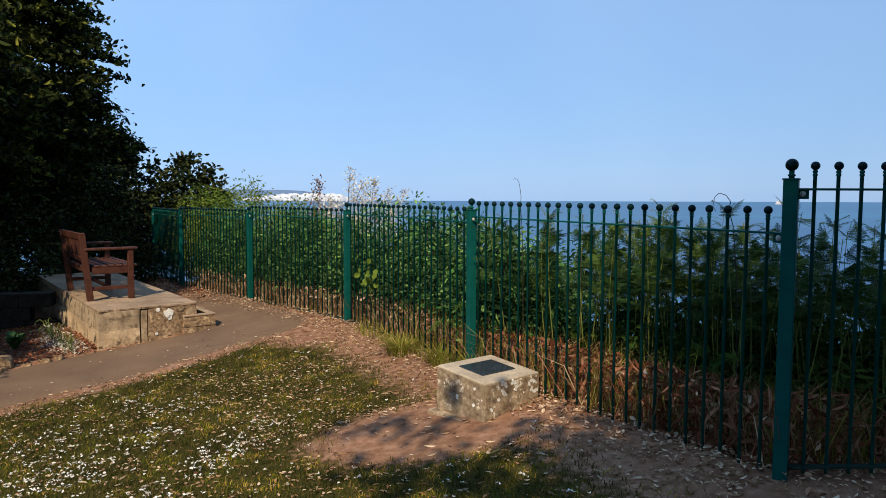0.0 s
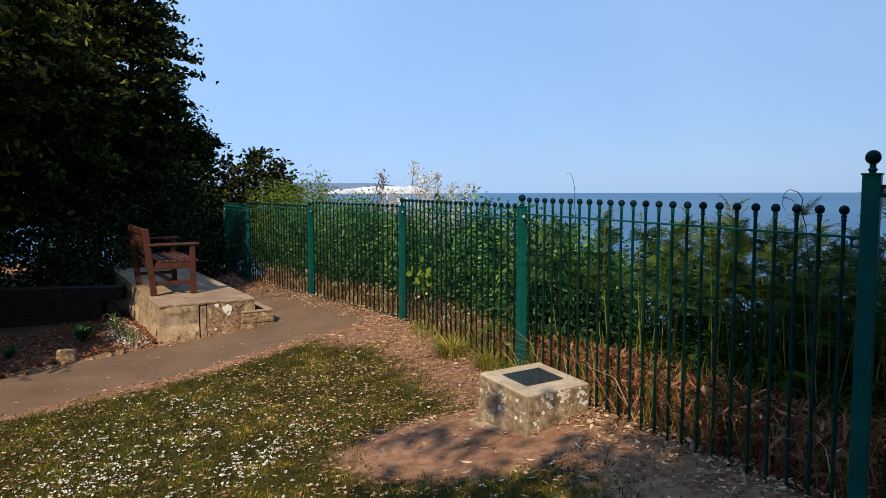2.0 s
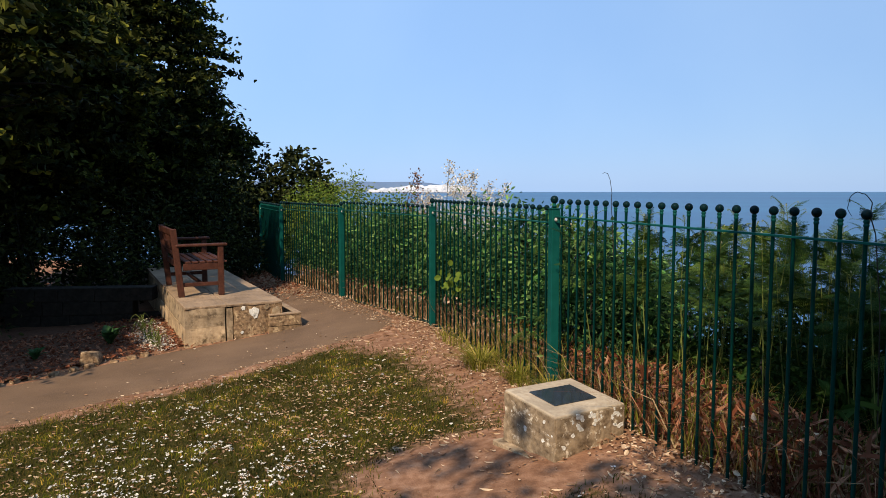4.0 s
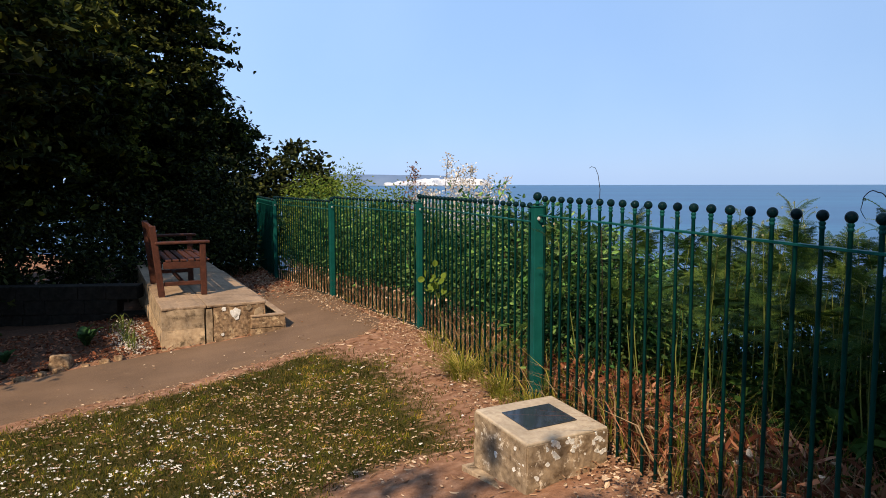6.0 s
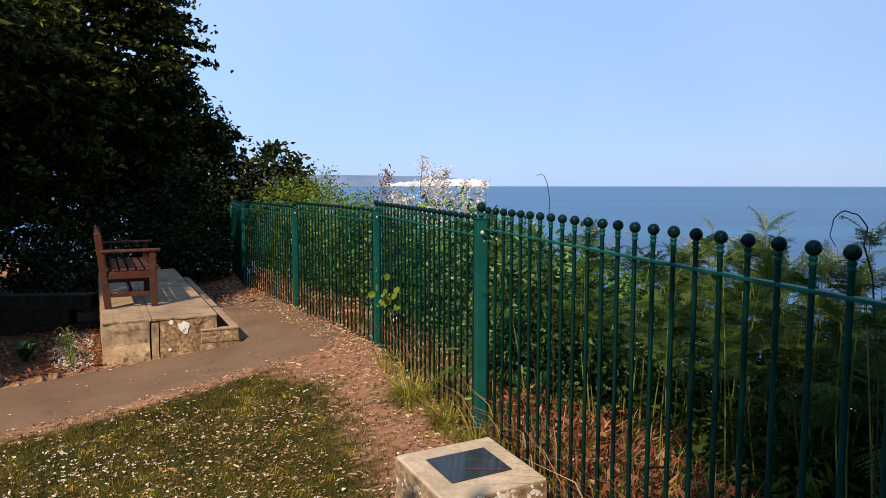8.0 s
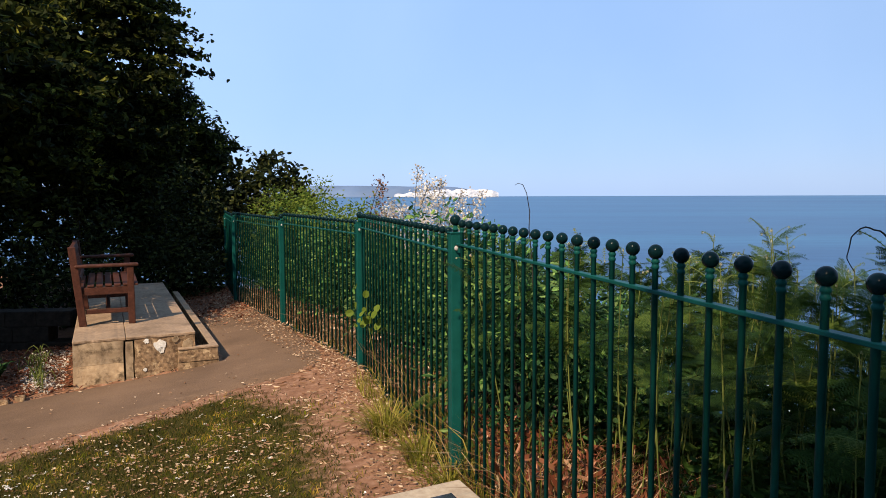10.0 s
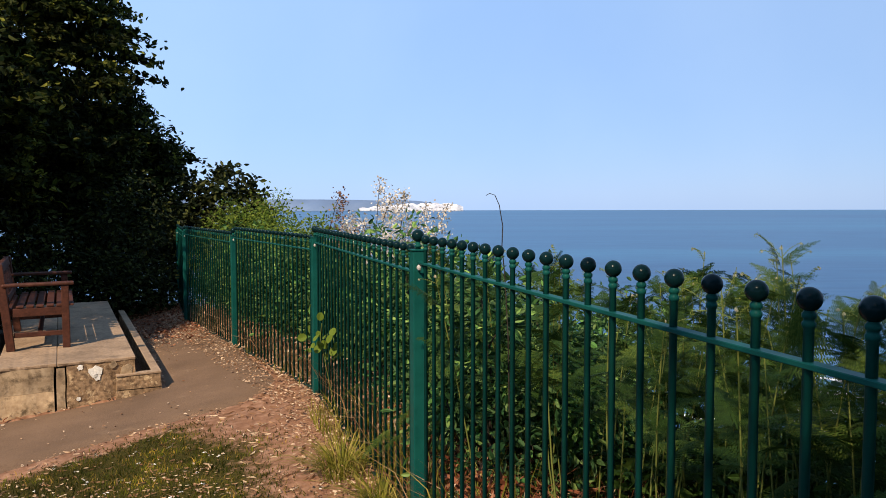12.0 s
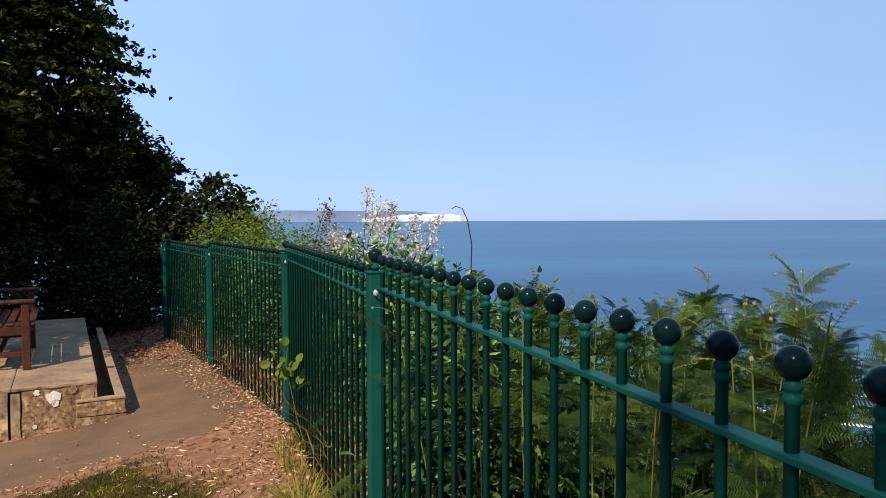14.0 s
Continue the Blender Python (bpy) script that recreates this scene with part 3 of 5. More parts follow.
def plinth():
    root = tagged(new("plinth"), "raised concrete plinth with stained front and a narrow trough", "plinth")
    root.matrix_basis = PL
    for z0, z1, out, mat in ((-0.2, 0.178, 0.004, M_RENDER), (0.180, 0.385, 0.0, M_CONCRETE)):
        bm = bmesh.new()
        box(bm, -out, 0.420, -out, 4.2, z0, z1)
        uneven(bm, 10, 0.012)
        put("end_block", bm_mesh("end_block", bm, mat), root, None, "pale rendered concrete end")
    bm = bmesh.new()
    box(bm, 0.512, 1.06, 0.006, 4.2, -0.2, 0.385)
    uneven(bm, 10, 0.016)
    put("core", bm_mesh("core", bm, M_STONE_DARK), root, None, "dark stained rendered front")
    bm = bmesh.new()
    box(bm, 0.436, 0.500, 0.008, 4.2, -0.2, 0.37)
    uneven(bm, 6, 0.012)
    put("joint_strip", bm_mesh("joint_strip", bm, M_CONCRETE), root, None, "recessed crumbling joint")
    for u0, u1, name in ((0.0, 0.446, "top_slab"), (0.449, 1.062, "top_slab")):
        bm = bmesh.new()
        box(bm, u0, u1, -0.002, 4.21, 0.385, 0.415, 0.008)
        bmesh.ops.subdivide_edges(bm, edges=[e for e in bm.edges if abs(e.verts[0].co.x - e.verts[1].co.x) > 0.2], cuts=14)
        for v in bm.verts:
            if v.co.y < 0.1:
                v.co.y += 0.010 * noise.noise(v.co * 17) + 0.004 * noise.noise(v.co * 60)
                v.co.z += 0.004 * noise.noise(v.co * 23)
        put(name, bm_mesh(name, bm, M_CONCRETE_TOP), root, None, "smooth worn concrete slab")
    # trough
    for name, u0, u1, v0, v1, z1 in (("trough_front", 0.90, 1.262, -0.035, 0.045, 0.255), ("trough_side", 1.195, 1.262, 0.049, 4.2, 0.255)):
        for zb, zt in ((-0.15, 0.125), (0.134, z1)):
            bm = bmesh.new()
            box(bm, u0, u1, v0, v1, zb, zt)
            uneven(bm, 9, 0.014)
            put(name, bm_mesh(name, bm, M_STONE_DARK), root)
        bm = bmesh.new()
        box(bm, u0 - 0.004, u1 + 0.006, v0 - 0.006, v1, z1 - 0.002, z1 + 0.016, 0.004)
        put("coping", bm_mesh("coping", bm, M_CONCRETE_TOP), root, None, "pale mortar coping")
    bm = bmesh.new()
    box(bm, 1.06, 1.195, 0.045, 4.2, -0.1, 0.10)
    put("trough_soil", bm_mesh("trough_soil", bm, M_SOIL), root)
    # white lichen patch and broken render
    g = np.random.default_rng(11)
    for cu, cz, r, mat in ((0.74, 0.312, 0.050, M_LICHEN), (0.755, 0.262, 0.030, M_LICHEN), (0.60, 0.09, 0.016, M_LICHEN), (0.62, 0.36, 0.02, M_LICHEN), (0.99, 0.30, 0.05, M_CONCRETE), (0.88, 0.36, 0.03, M_CONCRETE)):
        ring = [(cu + r * (1 + 0.2 * g.normal()) * math.cos(a), -0.002, cz + r * 1.1 * (1 + 0.2 * g.normal()) * math.sin(a)) for a in np.linspace(0, math.tau, 13)[:-1]]
        back = [(cu + (q[0] - cu) * 1.1, 0.03, cz + (q[2] - cz) * 1.1) for q in ring]
        faces = [tuple(range(12))] + [(12 + j, 12 + (j + 1) % 12, (j + 1) % 12, j) for j in range(12)]
        put("lichen_patch", mesh_of("lichen_patch", ring + back, faces, mat), root)


plinth()


# ---- bench ----
def bench():
    root = tagged(new("garden_bench"), "red-brown stained hardwood garden bench on the plinth", "bench")
    root.matrix_basis = PL @ pose(0.04, 0.74, 0.415)
    L = 1.27

    def bar(name, x0, x1, y0, y1, z0, z1, lean=None, bev=0.006):
        bm = bmesh.new()
        box(bm, x0, x1, y0, y1, z0, z1, bev)
        if lean:
            for v in bm.verts:
                v.co.x += lean(v.co.z)
        put(name, bm_mesh(name, bm, M_WOOD), root)

    back = lambda z: -0.19 * max(0.0, z - 0.40)
    for y in (0.0, L - 0.065):
        bar("back_leg", 0.0, 0.07, y, y + 0.065, 0.0, 0.80, back)
        bar("front_leg", 0.455, 0.52, y, y + 0.065, 0.0, 0.59)
        bar("armrest", -0.02, 0.565, y - 0.015, y + 0.075, 0.59, 0.622, None, 0.012)
        bar("side_rail", 0.06, 0.475, y + 0.015, y + 0.05, 0.31, 0.39)
        bar("side_stretcher", 0.06, 0.475, y + 0.018, y + 0.048, 0.12, 0.165)
    bar("front_rail", 0.485, 0.52, 0.06, L - 0.06, 0.32, 0.39)
    bar("back_rail", 0.015, 0.05, 0.06, L - 0.06, 0.32, 0.39)
    bar("stretcher", 0.25, 0.29, 0.04, L - 0.04, 0.125, 0.16)
    for i in range(6):
        x = 0.085 + i * 0.082
        bar("seat_slat", x, x + 0.062, 0.01, L - 0.01, 0.393, 0.413, None, 0.004)
    bar("top_back_rail", 0.01, 0.05, 0.05, L - 0.05, 0.715, 0.795, back)
    bar("low_back_rail", 0.01, 0.05, 0.05, L - 0.05, 0.455, 0.505, back)
    for i in range(11):
        y = 0.12 + i * (L - 0.29) / 10
        bar("back_slat", 0.02, 0.04, y, y + 0.05, 0.50, 0.72, back, 0.003)


bench()


# ---- trees and shrubs ----
def clumped(centres, per, spread, seed, squash=0.75):
    g = np.random.default_rng(seed)
    c = np.repeat(np.asarray(centres), per, 0)
    off = g.normal(size=c.shape) * spread
    off[:, 2] *= squash
    return c + off


def limb(a, b, r0, r1, seed, bend=0.25, steps=6):
    g = np.random.default_rng(seed)
    a, b = np.array(a, float), np.array(b, float)
    side = g.normal(size=3) * bend
    pts = [a + (b - a) * t + side * math.sin(t * math.pi) * 0.5 + np.array((0, 0, 0.15 * math.sin(t * math.pi))) for t in np.linspace(0, 1, steps)]
    return tube(pts, r0, r1, 6)


def tree(name, x, y, trunk_h, top, reach, low, label, seed, clumps=420, per=120, spread=0.15, leaf=0.115, mat=None, trunk_r=0.14, core=2600):
    """A leaning trunk, limbs to the outer clumps and a crown of many leaf clumps with an uneven outline."""
    g = np.random.default_rng(seed)
    z0 = gz(x, y)
    root = tagged(new(name), label, "tree")
    root.location = (x, y, z0)
    mid = (low + top) / 2
    cs = []
    while len(cs) < clumps:
        p = g.uniform(-1, 1, 3)
        r = np.linalg.norm(p)
        if r > 1 or r < 0.55 and g.random() < 0.8:
            continue
        wob = 1 + 0.20 * noise.noise((p[0] * 2.6 + seed, p[1] * 2.6, p[2] * 2.6)) + 0.10 * noise.noise((p[0] * 7 + seed, p[1] * 7, p[2] * 7))
        width = reach * (1.0 - 0.28 * max(0, p[2])) * wob
        cs.append((p[0] * width, p[1] * width, mid + p[2] * (top - low) / 2))
    cs = np.array(cs)
    parts = [limb((0, 0, -0.2), (0.15, 0.1, trunk_h), trunk_r, trunk_r * 0.6, seed, 0.3, 9), limb((0.15, 0.1, trunk_h), (0, 0.2, top * 0.85), trunk_r * 0.6, 0.02, seed + 1, 0.4, 9)]
    put("trunk", mesh_of("trunk", *join(parts), M_BARK, True), root)
    twigs = []
    for i in range(0, clumps, 4):
        c = cs[i]
        s = min(max(c[2] - 0.9, 0.4), top * 0.8)
        twigs.append(limb((0.1, 0.1, s), c, 0.03, 0.006, seed + i))
    put("branchwork", mesh_of("branchwork", *join(twigs), M_BARK, True), root)
    # each clump is a flat drooping spray that reaches outwards
    out = cs[:, :2] / (np.linalg.norm(cs[:, :2], axis=1)[:, None] + 1e-6)
    out, base = np.repeat(out, per, 0), np.repeat(cs, per, 0)
    fwd = g.normal(size=len(base)) * spread * 1.5
    side = g.normal(size=len(base)) * spread * 0.8 * np.clip(1.0 - fwd / (spread * 4.5), 0.25, 1.4)
    pts = base.copy()
    pts[:, 0] += out[:, 0] * fwd - out[:, 1] * side
    pts[:, 1] += out[:, 1] * fwd + out[:, 0] * side
    pts[:, 2] += g.normal(size=len(base)) * spread * 0.26 - 0.22 * np.maximum(fwd, 0) - 0.12 * np.abs(side)
    size = g.uniform(0.6, 1.25, len(pts)) * leaf
    q = g.normal(size=(core, 3))
    q *= (g.random(core) ** 0.45 / np.linalg.norm(q, axis=1))[:, None]
    inner = np.stack([q[:, 0] * reach * 0.78, q[:, 1] * reach * 0.78, mid + q[:, 2] * (top - low) * 0.44], 1)
    pts = np.concatenate([pts, inner])
    size = np.concatenate([size, np.full(core, 0.20)])
    v, f = leaves(pts, size, 0.5, 0.25, 0.35, seed)
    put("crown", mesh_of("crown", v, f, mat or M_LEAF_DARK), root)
    return root


def shrub(name, x, y, rx, ry, top, label, seed, count=4500, leaf=0.055, mat=None, turn=0.0, low=0.05, stems=9, slim=0.55, category="shrub", spread=0.09, per=26):
    """Stems from the ground and leaf clumps, denser towards the top, in an uneven mound."""
    g = np.random.default_rng(seed)
    z0 = gz(x, y) - 0.03
    h = top - z0
    root = tagged(new(name), label, category)
    root.matrix_basis = pose(x, y, z0, 0, 0, turn)
    cs = []
    while len(cs) < count // per:
        p = g.uniform(-1, 1, 2)
        r = math.hypot(*p)
        if r > 1:
            continue
        roof = h * (1 - 0.5 * r ** 2.2) * (1 + 0.2 * noise.noise((p[0] * 2.5 + seed, p[1] * 2.5, seed))) - spread
        cs.append((p[0] * rx, p[1] * ry, low + (roof - low) * g.random() ** 0.6))
    cs = np.array(cs)
    st = []
    for i in range(stems):
        c = cs[i * 3 % len(cs)]
        st.append(limb((c[0] * 0.35, c[1] * 0.35, 0), c, 0.011, 0.003, seed + i, 0.15))
    put("branchwork", mesh_of("branchwork", *join(st), M_BARK, True), root)
    pts = clumped(cs, per, spread, seed)
    pts[:, 2] = np.maximum(pts[:, 2], 0.02)
    v, f = leaves(pts, g.uniform(0.6, 1.3, len(pts)) * leaf, slim, 0.2, 0.3, seed)
    put("foliage", mesh_of("foliage", v, f, mat or M_LEAF_SHRUB), root)
    return root


LBL = "dense tree with shade-coloured leaves and low ragged branches over the path end"
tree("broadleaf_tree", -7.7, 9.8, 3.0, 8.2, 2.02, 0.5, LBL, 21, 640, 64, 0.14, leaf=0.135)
tree("broadleaf_tree", -8.3, 6.9, 3.0, 6.1, 2.4, 0.9, "dense tree with shade-coloured leaves behind the bench, crown in shade", 22, 620, 64, 0.14, leaf=0.135, core=3600)
tree("broadleaf_tree", -7.2, 2.9, 3.0, 6.2, 2.45, 1.7, "tall tree with shade-coloured leaves behind the garden wall", 23, 380, 64, 0.15, leaf=0.13, core=3600)
# stands out of view, added to keep sun off the bed
tree("broadleaf_tree", -7.6, -0.7, 2.4, 5.0, 1.8, 1.8, "unseen tree added to shade the planting bed", 29, 330, 75, core=5200)
tree("broadleaf_tree", -7.4, 12.4, 2.2, 4.6, 1.9, 0.4, "tree with shade-coloured leaves at the cliff edge beyond the fence end", 24, 320, 64, 0.14, leaf=0.13)
tree("broadleaf_tree", -1.75, -11.1, 3.2, 8.3, 3.25, 3.0, "tall leafy tree whose crown shades the lawn", 25, 460, 60, 0.22, 0.17, core=8000)
# three unseen trees, added to cut skylight and widen the shade
tree("broadleaf_tree", 0.55, -10.3, 3.2, 9.5, 4.1, 2.6, "unseen tall leafy tree added to widen the shade over lawn and railings", 26, 420, 60, 0.25, 0.17, core=11000)
tree("broadleaf_tree", -9.5, -13.0, 3.2, 9.0, 3.4, 2.2, "unseen tall leafy tree added to block skylight behind the lawn", 27, 320, 60, 0.25, 0.16, core=7000)
tree("broadleaf_tree", 6.2, -6.6, 3.0, 7.8, 3.0, 2.0, "unseen tall leafy tree added to block skylight by the railings' corner", 28, 240, 60, 0.25, 0.16, core=6000)
shrub("dark_bush", -4.55, 10.9, 1.25, 1.0, 2.6, "evergreen bush with shade-coloured leaves at the far end of the railings", 31, 9000, 0.115, M_LEAF_HEDGE, spread=0.075, per=14)
shrub("dark_bush", -5.7, 9.3, 1.1, 0.9, 2.4, "evergreen bush with shade-coloured leaves at the far end of the path", 32, 3600, 0.085, M_LEAF_HEDGE, spread=0.12, per=16)
shrub("dark_bush", -6.5, 7.6, 1.0, 1.0, 2.0, "evergreen bush with shade-coloured leaves behind the plinth", 33, 2600, 0.085, M_LEAF_HEDGE, spread=0.12, per=16)
shrub("dark_bush", -6.9, 5.6, 0.9, 1.1, 1.9, "evergreen bush with shade-coloured leaves behind the plinth", 34, 1900, 0.085, M_LEAF_HEDGE, spread=0.12, per=16)
shrub("dark_bush", -7.2, 3.6, 0.9, 1.1, 1.8, "evergreen bush with shade-coloured leaves behind the garden wall", 35, 2400, 0.085, M_LEAF_HEDGE, spread=0.12, per=16)
shrub("dark_bush", -5.35, 8.2, 0.9, 0.7, 1.15, "low evergreen bush with shade-coloured leaves at the path end", 39, 5000, 0.08, M_LEAF_HEDGE, spread=0.13)
shrub("dark_bush", -6.2, 6.5, 0.8, 0.9, 1.2, "low evergreen bush with shade-coloured leaves behind the plinth", 40, 2400, 0.08, M_LEAF_HEDGE, spread=0.11, per=16)
shrub("dark_bush", -8.6, 5.4, 1.2, 1.2, 1.75, "loose evergreen bush with shade-coloured leaves under the trees", 42, 2600, 0.085, M_LEAF_HEDGE, spread=0.13, per=16)
shrub("dark_bush", -8.6, 3.0, 1.2, 1.2, 1.7, "loose evergreen bush with shade-coloured leaves under the trees", 43, 4200, 0.085, M_LEAF_HEDGE, spread=0.13, per=16)
shrub("dark_bush", -9.0, 7.8, 1.2, 1.2, 1.8, "loose evergreen bush with shade-coloured leaves under the trees", 41, 2600, 0.085, M_LEAF_HEDGE, spread=0.13, per=16)
shrub("dark_bush", -9.4, 6.6, 1.5, 1.0, 0.85, "low evergreen bush with shade-coloured leaves under the trees", 44, 4200, 0.085, M_LEAF_HEDGE, spread=0.13, per=16)
shrub("dark_bush", -7.9, 4.9, 1.3, 0.9, 0.80, "low evergreen bush with shade-coloured leaves behind the garden wall", 45, 3600, 0.085, M_LEAF_HEDGE, spread=0.13, per=16)
shrub("bramble_bush", -2.75, 8.1, 1.45, 0.8, 2.0, "yellow-green bramble bush behind the railings", 36, 9000, 0.05, M_LEAF_BRIGHT, 120, spread=0.1)
shrub("bramble_bush", -3.6, 9.0, 1.0, 0.8, 2.0, "yellow-green bramble bush beside the last fence post", 38, 6500, 0.05, M_LEAF_BRIGHT, 120, spread=0.1)
shrub("bramble_bush", -1.75, 6.6, 1.1, 0.7, 1.72, "yellow-green bramble bush behind the railings", 37, 6500, 0.05, M_LEAF_BRIGHT, 120, spread=0.1)


def beside(k, t, d):
    """A point t of the way along panel k, d metres towards the sea."""
    a, c = np.array(POSTS[k]), np.array(POSTS[k + 1])
    u = (c - a) / np.linalg.norm(c - a)
    return a + (c - a) * t + np.array((u[1], -u[0])) * d


def lean_of(k):
    a, c = POSTS[k], POSTS[k + 1]
    return math.degrees(math.atan2(c[1] - a[1], c[0] - a[0]))


seed = 60
for k, spots in ((4, (0.12, 0.5, 0.9)), (3, (0.1, 0.36, 0.64, 0.9)), (2, (0.1, 0.34, 0.6, 0.85))):
    for t in spots:
        g = np.random.default_rng(seed)
        p = beside(k, t, 0.52 + 0.14 * g.random())
        shrub("leafy_shrub", *p, 0.46, 0.40, BALL_Z[k] - 0.06 + 0.12 * g.random(), "green leafy shrub growing close behind the railings", seed, 3400, 0.058, M_LEAF_SHRUB, lean_of(k), 0.36, 16, 0.42)["group"] = "shrubs behind the railings"
        seed += 1
for k, t, d, top in ((1, 0.0, 1.5, 1.0), (1, 0.12, 1.75, 1.05), (1, 0.25, 1.5, 1.05), (1, 0.4, 1.7, 1.05), (1, 0.55, 1.55, 1.05), (1, 0.7, 1.6, 1.05), (1, 0.88, 1.5, 1.05), (0, 0.4, 1.5, 0.85), (0, 0.6, 1.5, 0.8), (0, 0.8, 1.55, 0.85), (0, 0.95, 1.6, 0.9)):
    shrub("low_shrub", *beside(k, t, d), 0.5, 0.45, top, "low dark green shrub beneath the bracken", seed, 3000, 0.06, M_FERN, lean_of(k), 0.05, 8, 0.4)["group"] = "shrubs beneath the bracken"
    seed += 1
for k, t, d, top in ((2, 0.2, 1.6, 1.25), (2, 0.7, 1.7, 1.2)):
    p = beside(k, t, d)
    shrub("leafy_shrub", *p, 0.85, 0.7, top, "dark green scrub on the cliff edge behind the bracken", seed, 5200, 0.055, M_LEAF_SHRUB, lean_of(k), 0.1, 10, 0.5)["group"] = "scrub on the cliff edge"
    seed += 1


# flowering shrub: slender upright stems with pale specks
def blossom_shrub(x, y, width, top, label, seed, stems, mat, count):
    g = np.random.default_rng(seed)
    z0 = gz(x, y)
    root = tagged(new("flowering_shrub"), label, "shrub")
    root.location = (x, y, z0)
    h = top - z0
    st, pts = [], []
    for i in range(stems):
        bx, by = g.normal(size=2) * 0.12
        tx = (i / max(stems - 1, 1) - 0.5) * width + g.normal() * 0.05
        ty = g.normal() * 0.2
        th = h * (g.uniform(0.62, 0.92) if i != stems // 3 else 1.0)
        a, c = np.array((bx, by, 0)), np.array((tx, ty, th))
        st.append(limb(a, c, 0.012, 0.003, seed + i, 0.2, 8))
        for j in range(count):
            t = g.uniform(0.45, 1.0)
            wide = 0.16 * (1.05 - t) / 0.6 + 0.02
            pts.append(a + (c - a) * t + g.normal(size=3) * (wide, wide, 0.03))
    put("branchwork", mesh_of("branchwork", *join(st), M_BARK, True), root)
    pts = np.array(pts)
    v, f = leaves(pts, g.uniform(0.022, 0.048, len(pts)), 0.6, 0.0, 0.0, seed)
    put("blossom", mesh_of("blossom", v, f, mat), root)


blossom_shrub(-0.70, 6.25, 1.25, 2.12, "pale blossoming shrub with slender upright stems", 81, 11, M_BLOSSOM, 520)
blossom_shrub(-1.38, 6.35, 0.35, 1.93, "reddish feathery shrub behind the railings", 82, 4, M_PINKISH, 500)


# ---- bracken ----
def frond_mesh(seed, pairs=15):
    """A tapering frond of unit length along x: a midrib, pinnae in pairs, each a comb of narrow leaflets."""
    g = np.random.default_rng(seed)
    verts, faces = [], []
    sag = lambda x: 0.10 * x - 0.42 * x * x
    bow = g.normal() * 0.05

    def at(x):
        return np.array((x, bow * math.sin(x * math.pi), sag(x)))

    for i in range(pairs):
        t = i / pairs
        x = 0.12 + 0.88 * t ** 0.92
        reach = (0.36 * (1 - t) ** 0.85 + 0.02) * (0.8 + 0.3 * g.random())
        for sgn in (-1, 1):
            root = at(x)
            way = np.array((0.34 + 0.12 * g.normal(), sgn, -0.12 + 0.10 * g.normal()))
            way /= np.linalg.norm(way)
            across = np.cross(way, (0, 0, 1.0))
            across /= np.linalg.norm(across)
            fall = -0.22 * reach
            lobes = max(3, int(13 * reach / 0.36))
            o = len(verts)
            tip = root + way * reach + np.array((0, 0, fall))
            rib = across * 0.0045
            verts.extend((root - rib, root + rib, tip))
            faces.append((o, o + 1, o + 2))
            for j in range(lobes):
                w = (j + 0.45) / lobes
                q = root + way * reach * w + np.array((0, 0, fall * w * w))
                size = (0.062 * (1.0 - 0.8 * w) + 0.010) * (0.45 + 1.6 * reach) * g.uniform(0.8, 1.2)
                half = way * reach * 0.30 / lobes
                for s2 in (-1, 1):
                    e = q + across * s2 * size + way * size * 0.35 + np.array((0, 0, -0.22 * size))
                    o = len(verts)
                    verts.extend((q - half, q + half, e + half * 0.5, e - half * 0.5))
                    faces.append((o, o + 1, o + 2, o + 3))
    for i in range(8):
        p, q = at(i / 8), at((i + 1) / 8)
        w = 0.006 * (1 - i / 8) + 0.002
        o = len(verts)
        verts.extend((p - (0, w, 0), p + (0, w, 0), q + (0, w * 0.8, 0), q - (0, w * 0.8, 0)))
        faces.append((o, o + 1, o + 2, o + 3))
    return mesh_of("frond", verts, faces, M_FERN)


def young_mesh(seed):
    """A half-unrolled frond: a thin arm along x that hooks over at the end, with bunched buds along it."""
    g = np.random.default_rng(seed)
    arm = [np.array((x, 0.03 * math.sin(5 * x + seed), 0.30 * x + 0.10 * math.sin(3 * x))) for x in np.linspace(0, 1, 9)]
    hook = [arm[-1] + np.array((0.075 * math.sin(a), 0.0, 0.075 * (math.cos(a) - 1))) * (1 - a / 9) for a in np.linspace(0.4, 4.4, 8)]
    bits = [tube(arm + hook, 0.010, 0.007, 4)]
    pts, size = [], []
    for i in range(1, 9):
        for sgn in (-1, 1):
            reach = 0.17 * (1.05 - i / 9) + 0.015
            for w in np.linspace(0.15, 1.0, 7):
                p = arm[i] + np.array((reach * 0.3 * w, sgn * reach * w, 0.10 * reach * w))
                for _ in range(2):
                    pts.append(p + g.normal(size=3) * 0.008)
                    size.append(0.05 * (1.15 - 0.7 * w) * g.uniform(0.7, 1.2))
    bits.append(leaves(np.array(pts), np.array(size), 0.4, 0.1, 0.2, seed))
    return mesh_of("young_frond", *join(bits), M_FERN_YOUNG)


FRONDS = [frond_mesh(90 + i, 13 + i) for i in range(4)]
YOUNG = [young_mesh(110 + i) for i in range(3)]
# cream curled tip: a few small spirals with down on them
ct = []
